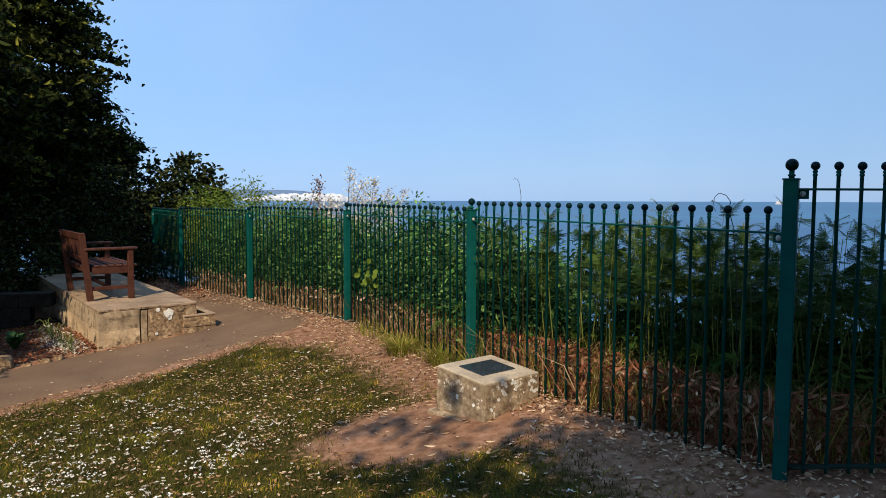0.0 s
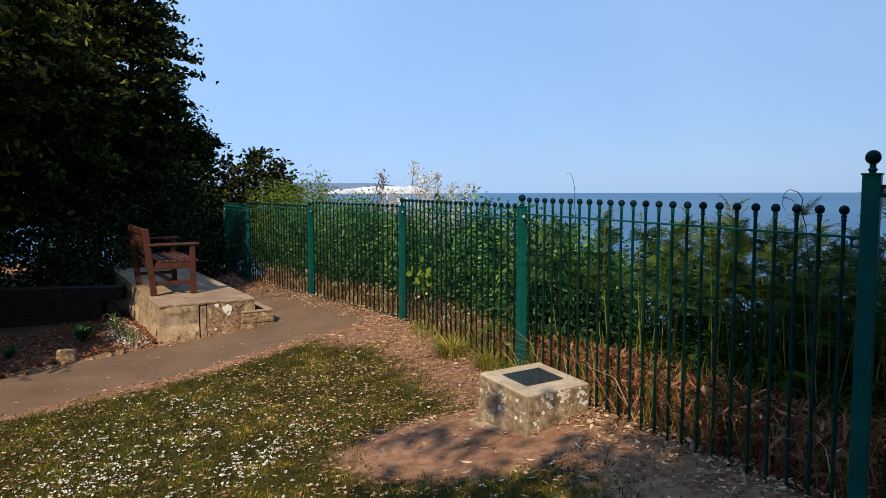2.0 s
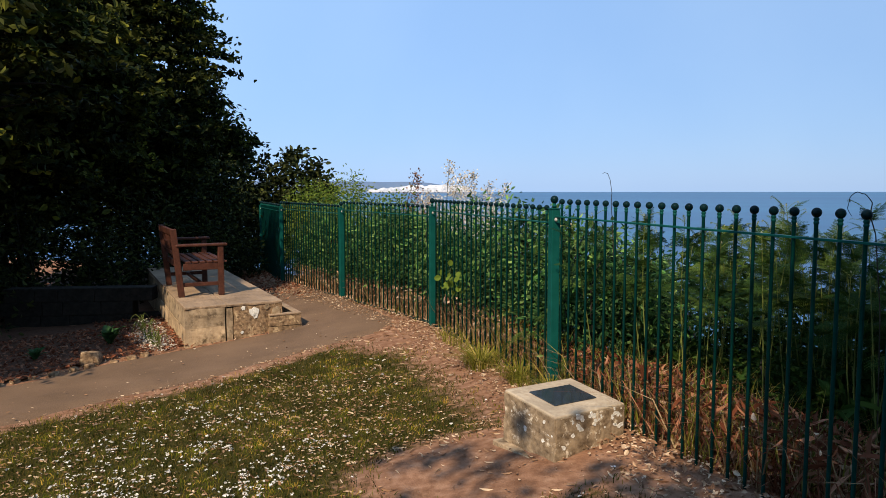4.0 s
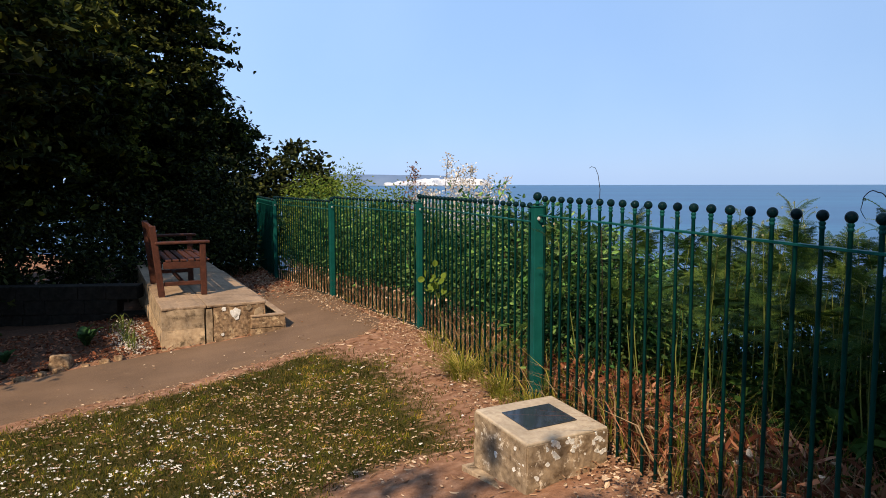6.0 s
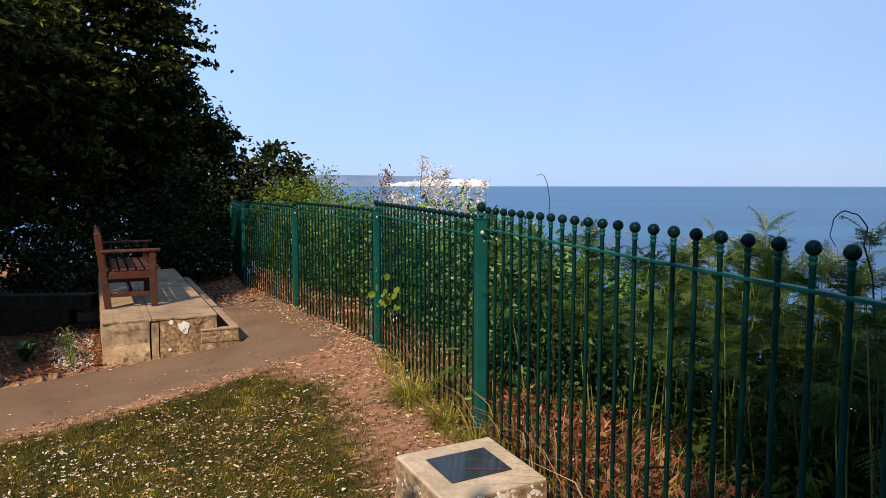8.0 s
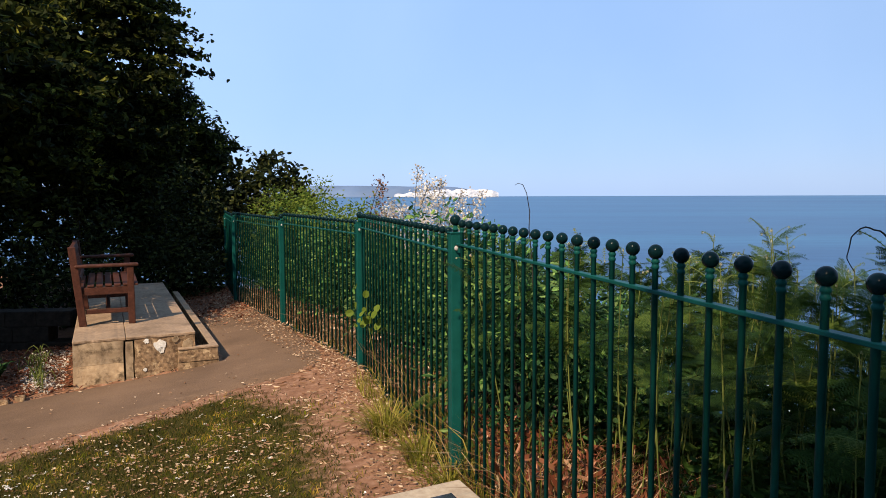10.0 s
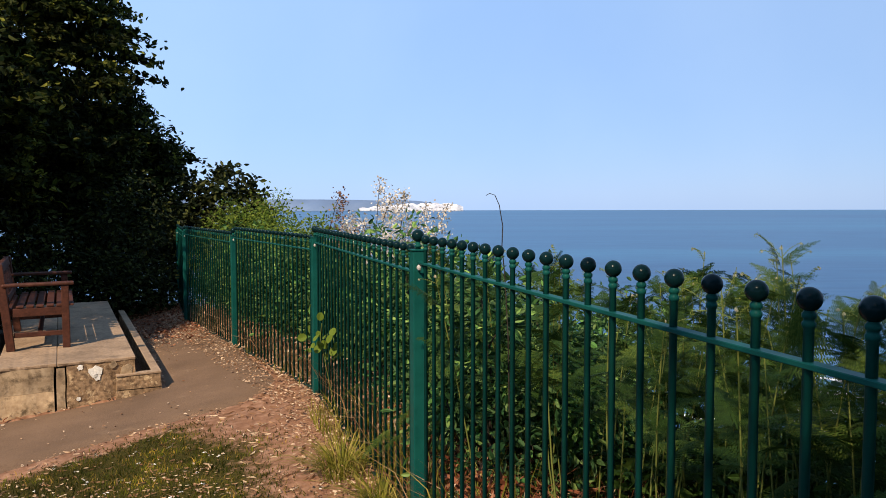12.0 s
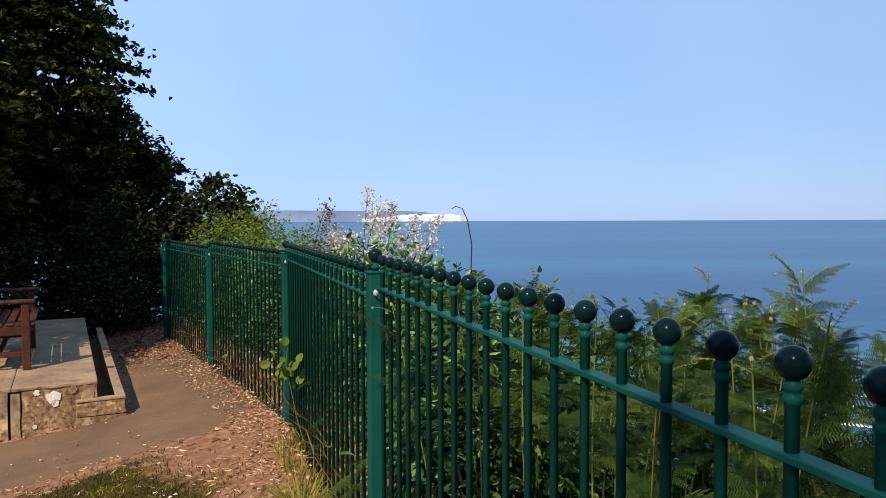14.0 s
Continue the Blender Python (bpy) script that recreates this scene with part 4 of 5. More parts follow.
for j in range(5):
    g = np.random.default_rng(120 + j)
    a0, turn = g.normal(size=3) * (0.22, 0.22, 0.15), g.uniform(0, math.tau)
    coil = []
    for a in np.linspace(0, 8, 14):
        r = 0.30 * (1 - a / 10)
        coil.append(a0 + np.array((math.cos(turn) * r * math.cos(a), math.sin(turn) * r * math.cos(a), 0.25 + r * math.sin(a))))
    ct.append(tube(coil, 0.045, 0.035, 4))
    bits = np.array(coil).repeat(3, 0) + g.normal(size=(42, 3)) * 0.06
    ct.append(leaves(bits, np.full(42, 0.12), 0.5, 0.0, 0.0, 121 + j))
CROZIER = mesh_of("curled_tip", *join(ct), M_FERN_TIP)
STEMS = []
for i in range(3):
    g = np.random.default_rng(140 + i)
    b1, b2 = g.normal(size=2) * 0.02
    STEMS.append(mesh_of("stem", *tube([(b1 * math.sin(t * math.pi), b2 * math.sin(t * math.pi), t) for t in np.linspace(0, 1, 8)], 0.0048, 0.0018, 5), M_STEM, True))


def bracken(x, y, top, seed, tall):
    g = np.random.default_rng(seed)
    z0 = gz(x, y) - 0.02
    h = max(top - z0, 0.4)
    root = tagged(new("bracken"), "tall green bracken with cream curled tips" if tall else "green bracken fern with arching fronds", "fern", "bracken behind the railings")
    root.matrix_basis = pose(x, y, z0, g.normal() * 5, g.normal() * 5, g.uniform(0, 360))
    put("stem", STEMS[seed % 3], root, Matrix.Diagonal((1, 1, h, 1)))
    plane = g.uniform(0, 360)
    pairs = 4
    for i in range(pairs):
        t = 0.66 + 0.28 * i / (pairs - 1) + 0.02 * g.normal()
        for sgn in (0, 180):
            size = (0.26 - 0.13 * i / (pairs - 1)) * g.uniform(0.6, 1.25)
            m = pose(0, 0, h * t, 0, 0, plane + sgn + i * 34 + g.normal() * 14) @ pose(0, 0, 0, g.normal() * 16, -28 - 7 * i + g.normal() * 14) @ Matrix.Diagonal((size, size, size, 1))
            put("frond", FRONDS[int(g.integers(4))], root, m)
    if tall:
        for sgn in (0, 180):
            size = g.uniform(0.07, 0.13)
            m = pose(0, 0, h * 0.97, 0, 0, plane + 60 + sgn + g.normal() * 25) @ pose(0, 0, 0, 0, -14 + g.normal() * 14) @ Matrix.Diagonal((size, size, size, 1))
            put("young_frond", YOUNG[int(g.integers(3))], root, m)
            if g.random() < 0.6:
                c = g.uniform(0.008, 0.013) / size
                put("curled_tip", CROZIER, root, m @ pose(1.0, 0, 0.24, 0, 0, g.uniform(0, 360)) @ Matrix.Diagonal((c, c, c, 1)))
        c = g.uniform(0.010, 0.017)
        put("curled_tip", CROZIER, root, pose(0, 0, h * 0.99, 0, 0, g.uniform(0, 360)) @ Matrix.Diagonal((c, c, c, 1)))
    else:
        size = g.uniform(0.10, 0.16)
        put("frond", FRONDS[int(g.integers(4))], root, pose(0, 0, h * 0.96, 0, 0, g.uniform(0, 360)) @ pose(0, 0, 0, g.normal() * 30, -55 + g.normal() * 14) @ Matrix.Diagonal((size, size, size, 1)))


seed = 200
for k, number in ((0, 18), (1, 100), (2, 18), (3, 5)):
    for i in range(number):
        g = np.random.default_rng(seed)
        d = 0.52 + 1.10 * g.random() ** 1.1
        x, y = beside(k, (i + g.random()) / number, d)
        tall = g.random() < 0.4
        top = (1.37 if k < 2 else 1.28) + g.normal() * 0.07 + (0.09 if tall else 0.0) - (0.10 if d < 0.35 else 0)
        bracken(x, y, top, seed, tall)
        seed += 1
for k, number in ((0, 8), (1, 24), (2, 6)):
    for i in range(number):
        g = np.random.default_rng(seed)
        x, y = beside(k, (i + g.random()) / number, g.uniform(0.9, 2.5))
        bracken(x, y, 1.12 + g.normal() * 0.1, seed, False)
        seed += 1
# the tall plants that stand clear of the railing
for x, y, top in ((1.10, -0.90, 1.56), (0.60, -0.45, 1.54), (0.42, 0.25, 1.53), (0.95, -1.20, 1.48), (0.78, -0.55, 1.52), (1.3, -1.5, 1.51), (1.45, -0.7, 1.46), (1.0, -0.2, 1.51), (0.30, -0.05, 1.50), (0.22, 0.42, 1.52), (0.55, 0.05, 1.50)):
    bracken(x, y, top, seed, True)
    seed += 1


# bare arching stems that rise above the railing
def wand(points, r, label):
    ob = put("bare_stem", mesh_of("bare_stem", *tube(points, r, r * 0.4, 5), M_BARK, True))
    tagged(ob, label, "stem")


wand([(0.40, -0.10, gz(0.4, -0.1)), (0.38, -0.12, 1.2), (0.365, -0.138, 1.45), (0.352, -0.146, 1.58), (0.355, -0.145, 1.66), (0.34, -0.155, 1.745), (0.322, -0.165, 1.785), (0.30, -0.176, 1.792), (0.285, -0.18, 1.783)], 0.003, "thin bare stem hooked over at its tip")
g = np.random.default_rng(9)
curl = [(1.10, -1.98, gz(1.1, -1.98)), (1.08, -1.97, 1.2), (1.05, -1.965, 1.51)] + [(0.982 + (0.050 - 0.004 * a) * math.cos(a) + 0.003 * math.sin(5 * a), -1.962 + 0.004 * a, 1.625 + 0.052 * math.sin(a) + 0.003 * math.cos(7 * a)) for a in np.linspace(-0.7, 4.0, 26)]
wand(curl, 0.0026, "thorny bare stem curling into a loop")


# ---- low growth: one sheet each ----
def blades(points, heights, widths, lean, mat, name, label, category, seed):
    g = np.random.default_rng(seed)
    k = len(points)
    a = g.uniform(0, math.tau, k)
    side = np.stack([np.cos(a), np.sin(a), np.zeros(k)], 1) * widths[:, None]
    b = g.uniform(0, math.tau, k)
    tilt = np.stack([np.cos(b), np.sin(b), np.zeros(k)], 1) * (heights * lean * g.random(k))[:, None]
    up = np.zeros((k, 3))
    up[:, 2] = heights
    p = points
    m1 = p + up * 0.55 + tilt * 0.35
    v = np.stack([p - side, p + side, m1 + side * 0.7, m1 - side * 0.7, p + up * (1 - 0.2 * lean) + tilt], 1).reshape(-1, 3)
    base = np.arange(k)[:, None] * 5
    faces = (base + np.array([0, 1, 2, 3])).tolist() + (base + np.array([3, 2, 4])).tolist()
    return tagged(put(name, mesh_of(name, v, faces, mat)), label, category, kind="stuff")


def scatter(k, x0, x1, y0, y1, chance, seed):
    """k points on the ground, kept where chance(x, y) is above a random number."""
    g = np.random.default_rng(seed)
    x, y = g.uniform(x0, x1, k), g.uniform(y0, y1, k)
    keep = g.random(k) < chance(x, y)
    x, y = x[keep], y[keep]
    return np.stack([x, y, surface_at(x, y)], 1)


def lawn_chance(x, y):
    d, _ = edge_of(x, y)
    patchy = np.array([noise.noise((a * 3, c * 3, 4)) for a, c in zip(x, y)])
    return np.where((d > 0.12) & ~inside(x, y, PATH_POLY) & (y < 3.4), np.clip(1.25 - wear_at(x, y) * 1.5 + patchy * 0.4, 0, 1), 0)


p = scatter(170000, -4.6, 1.2, -4.2, 3.2, lawn_chance, 301)
g = np.random.default_rng(302)
blades(p, g.uniform(0.014, 0.045, len(p)), g.uniform(0.0016, 0.0032, len(p)), 1.4, M_GRASS, "lawn_grass", "short mown grass, yellowing and trodden", "grass", 303)


DAISY_SPOTS = [(-2.33, 0.11, 0.2), (-1.64, -0.9, 0.22), (-2.55, -0.92, 0.25), (-1.52, -0.46, 0.15), (-2.71, 0.42, 0.15), (-2.7, -1.25, 0.25), (-1.76, -1.22, 0.22), (-2.27, -0.54, 0.2), (-2.9, -0.48, 0.25), (-2.2, -1.9, 0.4), (-3.2, -1.6, 0.4)]


def daisy_chance(x, y):
    near = sum(np.exp(-((x - a) ** 2 + (y - c) ** 2) / (r * r)) for a, c, r in DAISY_SPOTS)
    specks = np.array([max(0.0, noise.noise((a * 5, c * 5, 7))) ** 1.5 for a, c in zip(x, y)])
    return lawn_chance(x, y) * np.clip(0.012 + 0.34 * near + 0.08 * specks, 0, 1)


p = scatter(24000, -4.5, 0.2, -4.0, 1.6, daisy_chance, 311)
g = np.random.default_rng(312)
p = np.repeat(p, 3, 0) + g.normal(size=(3 * len(p), 3)) * (0.008, 0.008, 0.003)
p[:, 2] += 0.024
v, f = leaves(p, g.uniform(0.009, 0.022, len(p)), 0.55, 0.0, 0.75, 313)
tagged(put("daisies", mesh_of("daisies", v, f, M_PETAL)), "white daisies and fallen petals scattered over the lawn", "flowers", kind="stuff")


def along_fence(k, number, d0, d1, seed, t0=0.0, t1=1.0):
    g = np.random.default_rng(seed)
    q = np.array([beside(k, g.uniform(t0, t1), g.uniform(d0, d1)) for _ in range(number)])
    return np.concatenate([q, surface_at(q[:, 0], q[:, 1])[:, None]], 1)


def litter_chance(x, y):
    d, _ = edge_of(x, y)
    clump = np.array([0.5 + noise.noise((a * 2.2, c * 2.2, 11)) for a, c in zip(x, y)])
    near_fence = np.clip(1.1 - np.abs(d - 0.06) / 0.24, 0, 1) * 0.55
    lawn = np.where((y > -1.2) & (y < 1.2) & (d < 1.8), np.where(d < 0.8, 0.20, 0.70), np.where(y > 1.2, 0.05, 0.30))
    path = inside(x, y, PATH_POLY)
    edge2 = np.clip(1 - dist_poly(x, y, PATH_POLY) / 0.18, 0, 1) * 0.5
    c = np.maximum(np.maximum(near_fence, lawn), edge2) * np.clip(clump * 1.4, 0.05, 1)
    bare = np.hypot((x + 0.45) / 0.9, (y + 1.15) / 0.5) < 1
    return np.where(path, 0.015 + 0.6 * np.clip((y - 4.3) * 0.6, 0, 1), np.where(bare, c * 0.25, np.where((y > 5.3) & (x < -2.6) & (x > -5.0), np.maximum(c, 0.45), c)))


p = scatter(130000, -5.2, 2.4, -4.0, 9.0, litter_chance, 321)
g = np.random.default_rng(322)
p[:, 2] += np.where(inside(p[:, 0], p[:, 1], PATH_POLY), 0.028, 0.012)
v, f = leaves(p, g.uniform(0.010, 0.034, len(p)), 0.5, 0.0, 0.9, 323)
q = np.concatenate([along_fence(k, number, -0.36, 0.14, 325 + k) for k, number in ((0, 300), (1, 1100), (2, 1200), (3, 2200), (4, 2400))])
q[:, 2] += g.uniform(0.01, 0.035, len(q))
q = q[~inside(q[:, 0], q[:, 1], PATH_POLY) | (g.random(len(q)) < 0.6)]
v2, f2 = leaves(q, g.uniform(0.010, 0.034, len(q)), 0.5, 0.0, 0.85, 324)
q = np.concatenate([along_fence(0, 420, -0.35, 0.6, 371), along_fence(1, 1500, -0.22, 0.6, 372), along_fence(2, 700, -0.12, 0.6, 373), along_fence(3, 500, -0.1, 0.6, 374), along_fence(4, 400, -0.1, 0.6, 375)])
q[:, 2] += g.uniform(0.012, 0.05, len(q))
v3, f3 = leaves(q, g.uniform(0.018, 0.042, len(q)), 0.55, 0.0, 0.7, 326)
v, f = join(((v, f), (v2, f2), (v3, f3)))
tagged(put("leaf_litter", mesh_of("leaf_litter", v, f, M_LITTER)), "dry brown and buff fallen leaves along the fence", "leaves", kind="stuff")


p = np.concatenate([along_fence(4, 700, 0.03, 0.6, 331), along_fence(3, 800, 0.03, 0.6, 332), along_fence(2, 850, 0.03, 0.6, 333), along_fence(1, 1000, 0.03, 0.9, 334), along_fence(1, 260, 0.02, 0.30, 338, 0.35, 1.0), along_fence(0, 300, 0.03, 0.8, 335)])
g = np.random.default_rng(336)
blades(p, g.uniform(0.12, 0.55, len(p)), g.uniform(0.002, 0.0055, len(p)), 1.25, M_REED, "dry_stems", "dry buff stalks and dead grass under the shrubs", "stems", 337)
p = np.concatenate([along_fence(1, 2400, 0.04, 0.55, 340), along_fence(1, 1500, 0.05, 1.3, 341), along_fence(0, 700, 0.05, 1.3, 342), along_fence(2, 500, 0.1, 0.8, 343, 0.0, 0.4)])
g = np.random.default_rng(344)
p[:, 2] += 0.36 * g.random(len(p)) ** 1.5
v, f = leaves(p, g.uniform(0.05, 0.15, len(p)), 0.06, 0.0, 0.2, 345)
tagged(put("dead_bracken", mesh_of("dead_bracken", v, f, M_RUST)), "rust-red dead bracken lying under the green fronds", "dead bracken", kind="stuff")
p = np.concatenate([along_fence(1, 2100, 0.04, 1.2, 391), along_fence(0, 500, 0.04, 1.2, 392), along_fence(2, 160, 0.04, 0.6, 393, 0.0, 0.5)])
g = np.random.default_rng(394)
blades(p, g.uniform(0.12, 0.58, len(p)), g.uniform(0.0014, 0.0036, len(p)), 1.7, M_RUST, "dead_stalks", "red-brown dead bracken stalks leaning under the fronds", "stalks", 395)
p = np.concatenate([along_fence(1, 520, 0.02, 0.5, 351, 0.3, 1.0), along_fence(2, 200, 0.02, 0.3, 352, 0.0, 0.5), along_fence(1, 260, 0.1, 0.9, 353, 0.0, 0.3), along_fence(0, 260, 0.1, 0.9, 354, 0.6, 1.0)])
g = np.random.default_rng(355)
blades(p, g.uniform(0.2, 0.60, len(p)), g.uniform(0.002, 0.0045, len(p)), 0.7, M_GRASS_LONG, "long_grass", "long green grass blades growing through the railings", "grass", 356)


p = np.concatenate([along_fence(2, 420, -0.16, 0.05, 353, 0.0, 0.8), along_fence(3, 40, -0.06, 0.05, 368), along_fence(1, 160, -0.08, 0.05, 370, 0.8, 1.0)])
g = np.random.default_rng(365)
blades(p, g.uniform(0.06, 0.24, len(p)), g.uniform(0.002, 0.004, len(p)), 1.2, M_GRASS_LONG, "rough_grass", "rough grass along the foot of the railings", "grass", 364)


p = np.concatenate([along_fence(k, number, 0.05, 0.6, 380 + k) for k, number in ((1, 500), (2, 900), (3, 900), (4, 800))])
g = np.random.default_rng(385)
p[:, 2] += 0.34 * g.random(len(p)) ** 1.4
v, f = leaves(p, g.uniform(0.025, 0.07, len(p)), 0.4, 0.3, 0.0, 386)
tagged(put("curled_leaves", mesh_of("curled_leaves", v, f, M_LITTER)), "curled buff leaves caught among the dry stems", "leaves", kind="stuff")


def straw_chance(x, y):
    return np.where(inside(x, y, PATH_POLY), 0.0, np.clip(wear_at(x, y) * 0.30 + 0.15, 0, 1) * np.where(np.hypot((x + 0.45) / 0.75, (y + 1.15) / 0.42) < 1, 0.15, 1.0))


p = scatter(20000, -3.6, 1.2, -3.0, 5.0, straw_chance, 357)
g = np.random.default_rng(358)
p[:, 2] += 0.008
v, f = leaves(p, g.uniform(0.02, 0.075, len(p)), 0.10, 0.0, 0.93, 359)
tagged(put("straw", mesh_of("straw", v, f, M_LITTER)), "bits of straw and dry grass strewn over the earth", "straw", kind="stuff")
p = np.concatenate([along_fence(0, 1500, 0.6, 3.0, 346), along_fence(1, 3600, 0.8, 3.0, 347), along_fence(2, 3600, 0.75, 3.0, 348), along_fence(3, 3600, 0.75, 2.6, 366), along_fence(4, 3000, 0.75, 2.2, 367)])
g = np.random.default_rng(349)
p[:, 2] += 0.5 * g.random(len(p)) ** 1.2
v, f = leaves(p, g.uniform(0.06, 0.16, len(p)), 0.28, 0.25, 0.3, 350)
tagged(put("undergrowth", mesh_of("undergrowth", v, f, M_FERN)), "tangled green undergrowth beneath the bracken", "undergrowth", kind="stuff")


def tussock(x, y, r, h, number, seed, label):
    g = np.random.default_rng(seed)
    a, q = g.uniform(0, math.tau, number), r * np.sqrt(g.random(number))
    px, py = x + q * np.cos(a) * 0.55, y + q * np.sin(a) * 0.55
    z = level_at(px, py) - 0.005
    hgt = h * g.uniform(0.5, 1.1, number)
    out = np.stack([np.cos(a), np.sin(a)], 1) * (hgt * g.uniform(0.4, 1.35, number))[:, None]
    wd = g.uniform(0.002, 0.0042, number)
    sx, sy = -np.sin(a) * wd, np.cos(a) * wd
    v, faces = [], []
    for i in range(number):
        o = len(v)
        for t, w in ((0, 1), (0.4, 0.9), (0.75, 0.6), (1.0, 0.1)):
            cx, cy = px[i] + out[i, 0] * t * t, py[i] + out[i, 1] * t * t
            cz = z[i] + hgt[i] * (t - 0.38 * t * t * t)
            v += [(cx - sx[i] * w, cy - sy[i] * w, cz), (cx + sx[i] * w, cy + sy[i] * w, cz)]
        faces += [(o, o + 1, o + 3, o + 2), (o + 2, o + 3, o + 5, o + 4), (o + 4, o + 5, o + 7, o + 6)]
    tagged(put("grass_tussock", mesh_of("grass_tussock", v, faces, M_GRASS_LONG)), label, "grass", kind="thing")


tussock(-0.48, 0.82, 0.24, 0.23, 260, 361, "yellow-green grass tussock at the fence foot")
tussock(-0.20, 0.30, 0.15, 0.26, 120, 362, "green grass tussock beside the fence post")
tussock(-0.02, -0.14, 0.10, 0.30, 130, 363, "green grass tussock at the foot of the fence post")


# big round-leaved sprig and fern sprays through the railings
def sprig(x, y, z, seed):
    g = np.random.default_rng(seed)
    root = tagged(new("leafy_sprig"), "bright green round-leaved sprig poking through the railings", "sprig")
    base = (x + 0.12, y + 0.05, gz(x + 0.12, y + 0.05))
    put("stem", mesh_of("stem", *tube([base, (x + 0.06, y + 0.02, z * 0.6), (x, y, z), (x + 0.01, y, z + 0.1)], 0.004, 0.002, 5), M_STEM, True), root)
    for i in range(20):
        r = g.uniform(0.020, 0.035)
        cx, cy, cz = x + g.normal() * 0.055, y + g.normal() * 0.05, z + 0.02 + g.normal() * 0.09
        ring = [(r * math.cos(a) * 0.85, r * math.sin(a), 0.25 * r * abs(math.cos(a))) for a in np.linspace(0, math.tau, 11)[:-1]]
        put("leaf", mesh_of("leaf", ring + [(0, 0, 0)], [(j, (j + 1) % 10, 10) for j in range(10)], M_LEAF_BRIGHT), root, pose(cx, cy, cz, 70 + g.normal() * 22, g.normal() * 25, -20 + g.normal() * 40))


sprig(-0.76, 1.66, 0.86, 371)
for i, (k, t, z, turn, size) in enumerate(((2, 0.04, 0.52, 240, 0.30), (2, 0.12, 0.66, 205, 0.34), (2, 0.28, 0.50, 215, 0.30), (2, 0.5, 0.52, 190, 0.26), (1, 0.97, 0.55, 250, 0.28), (3, 0.8, 0.6, 205, 0.26), (2, 0.42, 0.72, 200, 0.36), (2, 0.2, 0.62, 215, 0.42), (3, 0.25, 0.75, 190, 0.34), (2, 0.62, 0.80, 190, 0.3), (2, 0.08, 0.8, 230, 0.25), (3, 0.6, 0.7, 200, 0.3))):
    x, y = beside(k, t, 0.05)
    spray = tagged(new("fern_spray"), "single bracken frond reaching out between the bars", "fern", "fern sprays")
    put("frond", FRONDS[i % 4], spray, pose(x, y, z, 10, 14, turn) @ Matrix.Diagonal((size * 0.55, size * 0.55, size * 0.55, 1)))
    put("stalk", mesh_of("stalk", *tube([(*beside(k, t, 0.16), gz(*beside(k, t, 0.16))), (*beside(k, t, 0.12), z * 0.7), (x, y, z)], 0.004, 0.002, 5), M_STEM, True), spray)


# ---- planting bed ----
def rosette(x, y, r, number, seed, mat, label):
    g = np.random.default_rng(seed)
    root = tagged(new("bed_plant"), label, "plant")
    root.location = (x, y, gz(x, y) + 0.005)
    for i in range(number):
        a = math.degrees(i * 2.4) + g.normal() * 10
        L, w = r * g.uniform(0.7, 1.15), r * 0.2
        v = []
        for t, s in ((0, 0.15), (0.3, 0.8), (0.6, 1.0), (0.85, 0.55), (1, 0.05)):
            z = L * (0.9 * t - 0.65 * t * t)
            v += [(L * t * 0.8, -w * s, z + 0.15 * w * s), (L * t * 0.8, 0, z), (L * t * 0.8, w * s, z + 0.15 * w * s)]
        faces = [(3 * j + m, 3 * j + m + 1, 3 * j + m + 4, 3 * j + m + 3) for j in range(4) for m in (0, 1)]
        put("leaf", mesh_of("leaf", v, faces, mat), root, pose(0, 0, 0, 0, -20 - 35 * g.random(), a))


rosette(-4.62, 2.95, 0.30, 13, 381, M_LEAF_SHRUB, "broad-leaved green plant in the planting bed")
rosette(-5.05, 2.25, 0.20, 10, 382, M_LEAF_SHRUB, "small broad-leaved plant in the planting bed")
rosette(-5.25, 1.75, 0.18, 9, 383, M_LEAF_SHRUB, "small broad-leaved plant in the planting bed")


def silver_plant(x, y, h, seed):
    g = np.random.default_rng(seed)
    root = tagged(new("silver_plant"), "silvery white-leaved plant beside the plinth", "plant")
    root.location = (x, y, gz(x, y))
    st = [limb((0, 0, 0), (g.normal() * 0.09, g.normal() * 0.09, h * g.uniform(0.5, 1)), 0.005, 0.002, seed + i, 0.04) for i in range(7)]
    put("stalk", mesh_of("stalk", *join(st), M_STEM, True), root)
    pts = np.abs(g.normal(size=(150, 3))) * (0, 0, h * 0.5) + g.normal(size=(150, 3)) * (0.06, 0.06, 0.02)
    pts[:, 2] = np.clip(pts[:, 2], 0.015, h)
    v, f = leaves(pts, g.uniform(0.014, 0.036, 150), 0.45, 0.0, 0.3, seed)
    put("foliage", mesh_of("foliage", v, f, M_BLOSSOM), root)


for x, y, h in ((-4.30, 3.15, 0.22), (-4.17, 2.92, 0.16), (-4.04, 2.74, 0.14), (-3.90, 2.58, 0.12), (-4.45, 3.45, 0.2)):
    silver_plant(x, y, h, int(1000 + x * -100))


